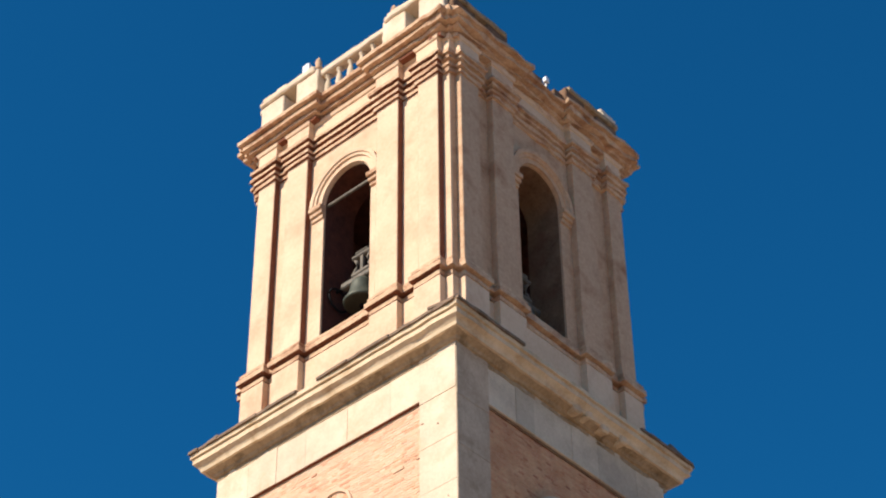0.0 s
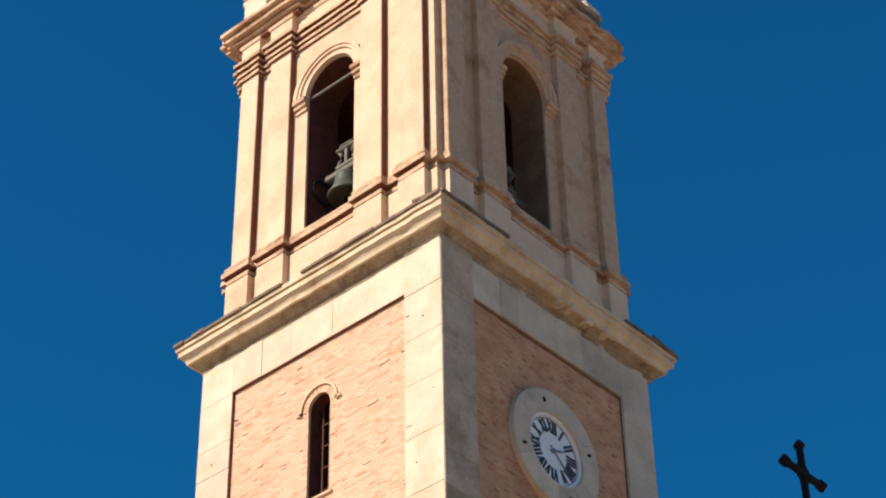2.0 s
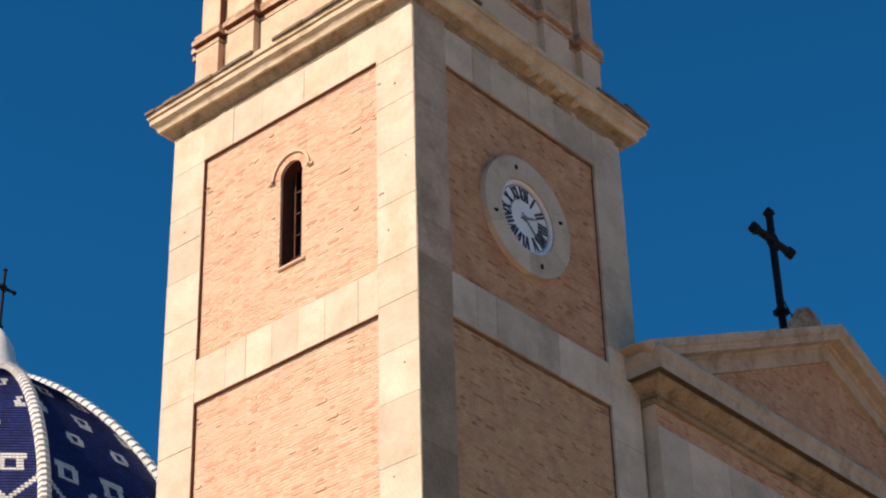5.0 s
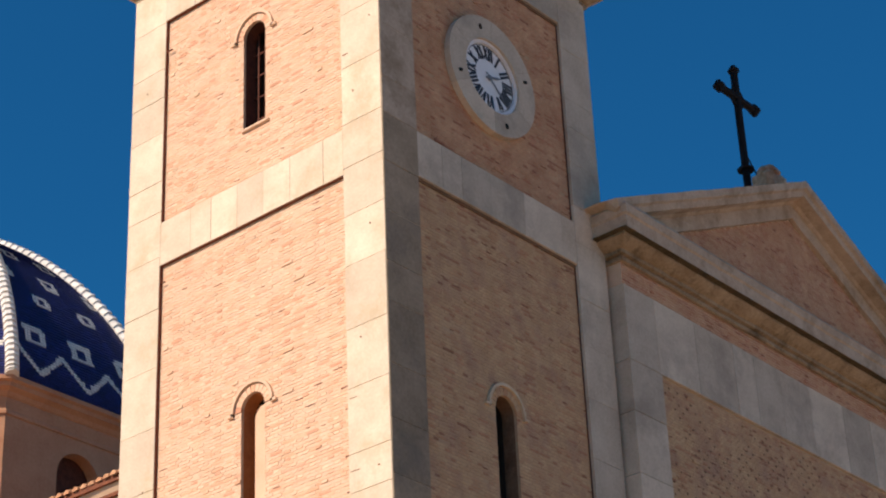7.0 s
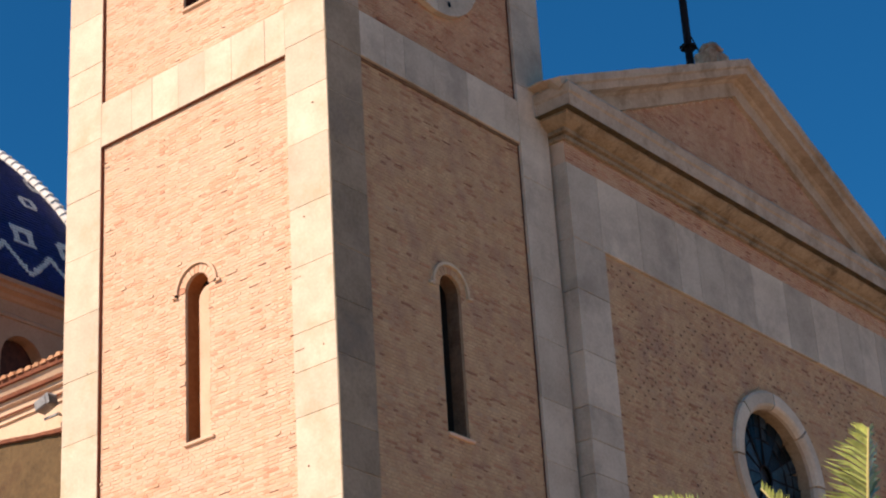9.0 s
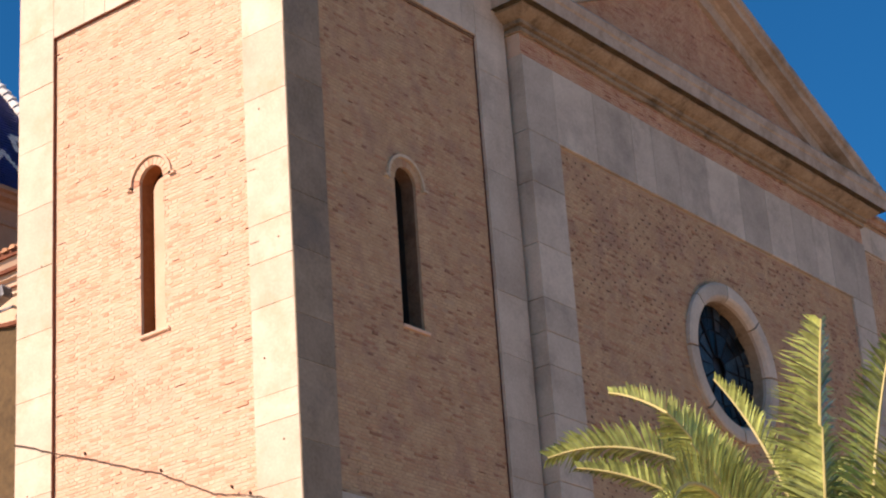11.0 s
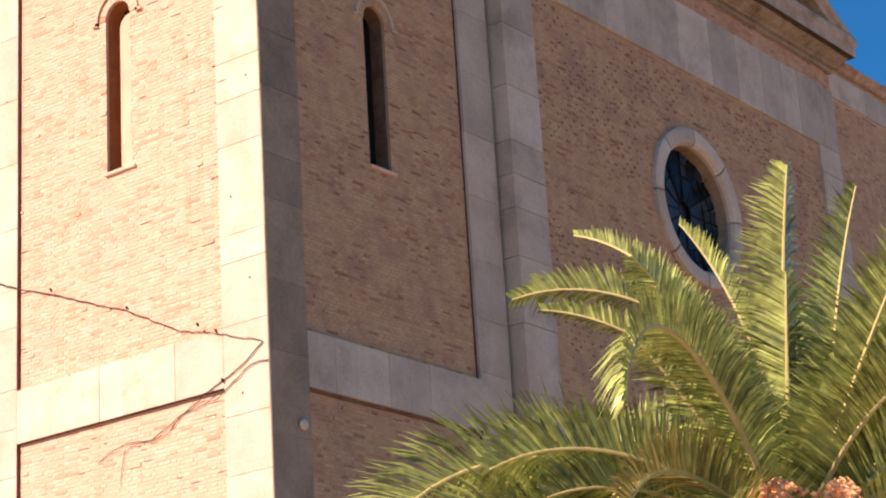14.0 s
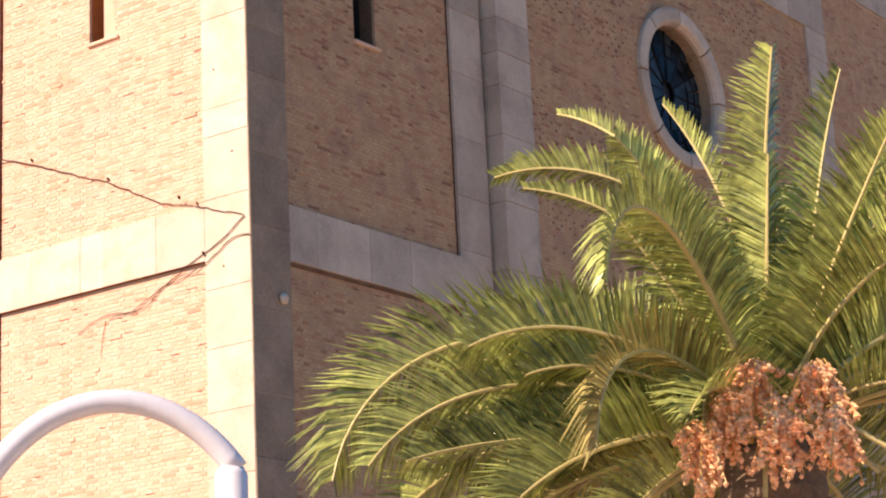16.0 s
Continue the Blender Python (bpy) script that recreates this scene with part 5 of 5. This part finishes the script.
def wall_face(x, z):
    """Where a stem lies on the south wall: in the recessed brick or on the proud stone."""
    return REC - 0.022 if -5.1 < x < -0.9 and not 9.34 < z < 10.27 else -0.014


def stem(pts, r):
    ps = []
    for (x0, z0), (x1, z1) in zip(pts, pts[1:]):
        n = max(2, int(math.hypot(x1 - x0, z1 - z0) / 0.12))
        for j in range(n):
            f = j / n
            x, z = x0 + (x1 - x0) * f + rng.uniform(-0.012, 0.012), z0 + (z1 - z0) * f + rng.uniform(-0.015, 0.015)
            ps.append((x, wall_face(x, z) - rng.uniform(0, 0.006), z))
    ps.append((pts[-1][0], wall_face(*pts[-1]), pts[-1][1]))
    part("stem", tube(bmesh.new(), ps, r, 5, 0.6), TWIG, creeper)


stem([(-6.0, 12.22), (-5.0, 11.82), (-4.35, 11.6), (-2.72, 10.95), (-1.75, 10.44), (-1.25, 10.32), (-0.1, 9.92)], 0.011)
stem([(-0.09, 9.9), (-0.41, 9.69), (-0.74, 9.55), (-1.01, 9.44), (-1.5, 9.28), (-2.06, 9.05), (-2.35, 8.93), (-2.86, 8.97), (-3.1, 8.91), (-3.45, 8.79)], 0.009)
stem([(0.01, 9.63), (-0.31, 9.63), (-0.9, 9.29), (-1.73, 9.2), (-2.01, 8.96), (-2.81, 8.9)], 0.008)
stem([(-2.87, 8.88), (-2.95, 8.6), (-2.98, 8.35)], 0.006)
for x_, z_ in ((-0.95, 10.25), (-1.3, 10.42), (-0.85, 9.5), (-2.72, 11.0), (-4.35, 11.66)):
    bm = lathe(bmesh.new(), [(0.005, -0.035), (0.022, -0.01), (0.02, 0.02), (0.005, 0.04)], 6, Matrix.Translation((x_, -0.03, z_)) @ Matrix.Rotation(0.9, 4, "X"))
    part("withered_leaf", bm, TWIG, creeper)

# round white box on the shaded corner
wb = thing("wall_sensor", (0.02, 0.64, 8.7), "small round white fixture on the shaded stone corner", "wall fixture")
bm = lathe(bmesh.new(), [(0.04, 0.0), (0.08, 0.02), (0.085, 0.05), (0.05, 0.08), (0.01, 0.085)], 16, Matrix.Translation((0.012, 0.64, 8.79)) @ Matrix.Rotation(radians(90), 4, "Y"))
part("cover", bm, STONE, wb, "", None, True)

# ---- palm in front of the church ----
PALM = Vector((10.72, -5.75, 4.55))
RIGHT = 35.85
palm = thing("date_palm", (PALM.x, PALM.y, 0), "date palm with arching green fronds and orange fruit bunches", "palm tree")
prng = random.Random(12)
bm = bmesh.new()
lathe(bm, [(0.42, 0), (0.36, 0.4), (0.32, 2.0), (0.34, 3.6), (0.45, 4.1), (0.4, 4.5), (0.2, 4.75)], 16, Matrix.Translation((PALM.x, PALM.y, 0)))
part("trunk", bm, TRUNK, palm, "rough brown trunk")
for k in range(60):
    bm = bmesh.new()
    a, z = k * 2.4, 1.0 + k * 0.058
    m = Matrix.Translation((PALM.x, PALM.y, z)) @ Matrix.Rotation(a, 4, "Z") @ Matrix.Translation((0.34, 0, 0)) @ Matrix.Rotation(radians(25), 4, "Y")
    box(bm, -0.05, 0.08, -0.13, 0.13, -0.05, 0.16, 0.03)
    part("leaf_base", bm, TRUNK, palm, "", m)


def frond(az, el, length, droop, old=0.0, curl=0.0, twist=0.0, width=0.68, base=(0, 0, 0), bare=0.14):
    """A feather leaf: az from the viewer's right (90 away, 180 left), el at the base, droop: degrees it bends down to its tip."""
    n = 26
    a = radians(az + RIGHT)
    pts = [PALM + Vector(base)]
    for i in range(n):
        t = i / n
        e = radians(el - droop * t ** 1.5)
        aa = a + radians(curl) * t
        pts.append(pts[-1] + Vector((math.cos(e) * math.cos(aa), math.cos(e) * math.sin(aa), math.sin(e))) * length / n)
    fr = new("frond")
    fr.parent = palm
    fr.matrix_parent_inverse = WORLD[palm].inverted()
    WORLD[fr] = Matrix()
    bm = bmesh.new()
    tube(bm, pts, 0.034, 6, 0.25)
    part("rachis", bm, RACHIS, fr)
    V, Fc = [], []
    nl = int(length * 37)
    side = Vector((-math.sin(a), math.cos(a), 0))
    for i in range(nl):
        t = bare + (1 - bare) * i / nl
        k = min(int(t * n), n - 1)
        f = t * n - k
        p = pts[k].lerp(pts[k + 1], f)
        d = (pts[k + 1] - pts[k]).normalized()
        tw = radians(twist) * min(1.0, 0.3 + t)
        up0 = d.cross(side)
        sd_ = side * math.cos(tw) + up0 * math.sin(tw)
        up = up0 * math.cos(tw) - side * math.sin(tw)
        env = math.sin(math.pi * min(1.0, (0.12 + 0.88 * (t - bare) / (1 - bare)) ** 0.75)) ** 0.6
        ll = max(0.1, width * (0.35 + 0.65 * env)) * prng.uniform(0.85, 1.1)
        if t > 0.93:
            ll *= 0.7
        for s in (-1, 1):
            lift = 0.8 + 0.15 * prng.uniform(-1, 1)
            fwd = 0.3 + 0.7 * t ** 1.5 + 0.12 * prng.uniform(-1, 1)
            q = (sd_ * s + d * fwd + up * lift).normalized()
            tipdrop = Vector((0, 0, -1)) * ll * (prng.uniform(0.08, 0.28) if q.z > 0 else prng.uniform(0.25, 0.5))
            w = Matrix.Rotation(prng.uniform(-0.4, 0.4), 3, q) @ ((d - q * d.dot(q)).normalized() * 0.014)
            m_ = p + q * ll * 0.5 - Vector((0, 0, 0.02)) * ll
            e_ = p + q * ll + tipdrop
            n0 = len(V)
            V += [tuple(p - w * 0.6), tuple(p + w * 0.6), tuple(m_ + w), tuple(m_ - w), tuple(e_)]
            Fc += [(n0, n0 + 1, n0 + 2, n0 + 3), (n0 + 3, n0 + 2, n0 + 4)]
    me = bpy.data.meshes.new("foliage")
    me.from_pydata(V, [], Fc)
    me.materials.append(LEAF_OLD if old > prng.random() else LEAF)
    tagged(link("foliage", me, fr, None), kind="stuff")


# the fronds that stand out, then the rest of the crown
for az, el, ln, dr, old, curl, tw, wd in (
        (176, 40, 4.6, 120, 0, 40, 50, 0.8), (185, 23.5, 3.9, 74, 0, 37, 52, 0.68), (182, 4, 3.4, 22, 0, 46, 52, 0.58), (140, 47, 3.4, 47, 0, -36, 62, 0.7),
        (222, 34, 3.3, 112, 1, 28, 40, 0.56), (236, 56, 4.5, 125, 0, 18, 40, 0.5), (209, 57, 2.3, 10, 0, -3, 40, 0.5), (178, 89, 3.8, 110, 0, 3, 42, 0.44),
        (154, 83, 4.2, 64, 0, -26, 35, 0.32), (182, 77, 3.2, 72, 0, -3, 40, 0.32), (149, 91, 3.2, 36, 0, 14, 30, 0.36), (300, 86, 3.35, 12, 0, 0, 0, 0.62),
        (316, 60, 2.9, 10, 0, -7, -10, 0.6), (330, 46, 2.2, 10, 0, 0, -15, 0.55), (20, 62, 3.0, 25, 0, 0, -50, 0.6),
        (226, 66, 2.6, 30, 0, 0, 30, 0.55), (215, 74, 2.9, 38, 0, 0, 45, 0.5)):
    frond(az, el, ln, dr, old, curl, tw, wd)
for az, el, ln, dr, old, tw in ((148, 8, 3.3, 45, 0, 60), (190, 12, 3.4, 60, 0, 60), (204, 6, 3.0, 65, 0, 55), (195, -4, 3.0, 45, 1, 55), (290, 82, 2.4, 5, 0, 0), (340, 66, 3.2, 30, 0, -35), (205, 40, 3.0, 70, 0, 50)):
    frond(az, el, ln, dr, old, 0, tw)
frond(335, 86, 3.2, 16, 0, 0, -10, 0.5, (0.28, 0.2, 0.0))
frond(20, 80, 3.0, 30, 0, 0, -35, 0.5, (0.3, 0.25, 0.0))
# unopened spear leaf
bm = bmesh.new()
sp = PALM + Vector((0.18, 0.0, 0.2))
tube(bm, [sp, sp + Vector((0.05, 0.0, 0.9)), sp + Vector((0.06, 0.02, 1.55)), sp + Vector((0.06, 0.02, 1.95))], 0.035, 7, 0.25)
part("spear_leaf", bm, RACHIS, palm, "pale unopened spear leaf")
for az, el, ln, dr in ((305, 52, 2.6, 60), (246, 20, 2.2, 60)):
    frond(az, el, ln, dr, 0.0, 0, 10)
for az, el, ln, dr, tw in ((332, 44, 2.5, 35, -15), (350, 28, 2.4, 45, -25), (316, 24, 1.9, 55, -5), (8, 40, 2.6, 40, -30), (345, 58, 2.7, 30, -20)):
    frond(az, el, ln, dr, 0.0, 0, tw, 0.52)
frond(252, 30, 1.7, 110, 0.0, 0, 35, 0.42, (-0.25, -0.1, 0.1))
for k in range(46):
    a_ = k * 137.5 % 360
    if 225 < a_ < 325:
        continue
    frond(a_, prng.uniform(-12, 40), prng.uniform(2.3, 3.1), prng.uniform(35, 75), 0.07, prng.uniform(-15, 15), 50 if 100 < a_ < 250 else -40)
for k in range(5):
    frond(prng.uniform(-50, 70), prng.uniform(45, 78), prng.uniform(2.5, 3.2), prng.uniform(20, 60), 0.2, prng.uniform(-15, 15), -30)


def date_bunch(dx, dy, dz, seed):
    r = random.Random(seed)
    b = new("fruit_bunch")
    b.parent = palm
    b.matrix_parent_inverse = WORLD[palm].inverted()
    WORLD[b] = Matrix()
    V, Fc = [], []
    bm = bmesh.new()
    top = PALM + Vector((dx, dy, dz))
    tube(bm, [PALM + Vector((dx * 0.2, dy * 0.2, -0.1)), PALM.lerp(top, 0.7) + Vector((0, 0, 0.08)), top], 0.025, 6)
    ico = [(0, 0, 1), (0.9, 0, 0), (0, 0.9, 0), (-0.9, 0, 0), (0, -0.9, 0), (0, 0, -1)]
    tri = [(0, 1, 2), (0, 2, 3), (0, 3, 4), (0, 4, 1), (5, 2, 1), (5, 3, 2), (5, 4, 3), (5, 1, 4)]
    for s in range(40):
        e = top + Vector((r.gauss(0, 0.125), r.gauss(0, 0.125), -r.uniform(0.08, 0.62)))
        tube(bm, [top, top.lerp(e, 0.5) + Vector((0, 0, 0.06)), e], 0.006, 4)
        for j in range(20):
            p = top.lerp(e, r.uniform(0.15, 1.0)) + Vector((r.gauss(0, 0.015), r.gauss(0, 0.015), r.gauss(0, 0.015)))
            n0, q = len(V), r.uniform(0.022, 0.033)
            V += [tuple(p + Vector(v) * q) for v in ico]
            Fc += [tuple(n0 + i for i in t) for t in tri]
    part("fruit_stalk", bm, STALK, b)
    me = bpy.data.meshes.new("fruit")
    me.from_pydata(V, [], Fc)
    me.materials.append(DATE)
    tagged(link("fruit", me, b, None, "clustered orange dates"), kind="stuff")


ra = radians(RIGHT)
R_, F_ = Vector((math.cos(ra), math.sin(ra), 0)), Vector((-math.sin(ra), math.cos(ra), 0))
for i, (r_, f_, z_) in enumerate(((-0.26, -1.1, 0.44), (-0.7, -1.3, -0.06), (0.25, -1.15, 0.4), (-0.12, -1.3, 0.02), (-0.5, -1.2, 0.2), (0.36, -1.3, 0.02))):
    o = R_ * r_ + F_ * f_
    date_bunch(o.x, o.y, z_, 40 + i)

# pale spent fruit stalks hanging beside the bunches
for r_, f_, z_, dr_, dz_ in ((0.02, -1.2, 0.0, 0.62, -0.5), (0.1, -1.25, -0.05, 0.75, -0.35), (-0.15, -1.2, 0.1, -0.1, -0.75), (-0.4, -1.2, 0.1, -0.25, -0.6)):
    o, e = PALM + R_ * r_ + F_ * f_, R_ * dr_
    bm = bmesh.new()
    tube(bm, [o + Vector((0, 0, z_)), o + e * 0.5 + Vector((0, 0, z_ + dz_ * 0.3)), o + e + Vector((0, 0, z_ + dz_))], 0.03, 6, 0.6)
    part("spent_stalk", bm, RACHIS, palm, "pale yellow spent fruit stalk")

# ---- street lamp near the viewer ----
lamp = thing("street_lamp", (13.305, -16.746, 0), "pale steel street lamp with an arched crook arm", "street lamp")
LM = Matrix.Translation((13.68, -16.33, 0)) @ Matrix.Rotation(radians(48), 4, "Z")
bm = bmesh.new()
tube(bm, [(-0.56, 0, 0), (-0.56, 0, 0.6), (-0.56, 0, 2.34)], 0.055, 14, 0.76)
part("post", bm, LAMP_STEEL, lamp, "", LM, True)
bm = bmesh.new()
tube(bm, [(0.56 * math.sin(a), 0, 2.338 + 0.727 * math.cos(a)) for a in [-math.pi / 2 + math.pi * 0.77 * k / 32 for k in range(33)]], 0.042, 14)
part("arm", bm, LAMP_STEEL, lamp, "pale steel curved arm", LM, True)
bm = bmesh.new()
lathe(bm, [(0.04, 2.26), (0.058, 2.27), (0.058, 2.34), (0.04, 2.36)], 16, Matrix.Translation((-0.56, 0, 0)))
part("post_ring", bm, LAMP_STEEL, lamp, "", LM, True)
bm = bmesh.new()
lathe(bm, [(0.01, 2.83), (0.046, 2.825), (0.058, 2.8), (0.058, 2.7), (0.1, 2.62), (0.1, 2.57)], 16, Matrix.Translation((0.4, 0, 0)))
part("collar", bm, LAMP_STEEL, lamp, "", LM, True)
bm = bmesh.new()
lathe(bm, [(0.09, 2.57), (0.17, 2.48), (0.2, 2.36), (0.17, 2.24), (0.08, 2.16), (0.02, 2.14)], 18, Matrix.Translation((0.4, 0, 0)))
part("globe", bm, WHITE, lamp, "white glass globe", LM, True)
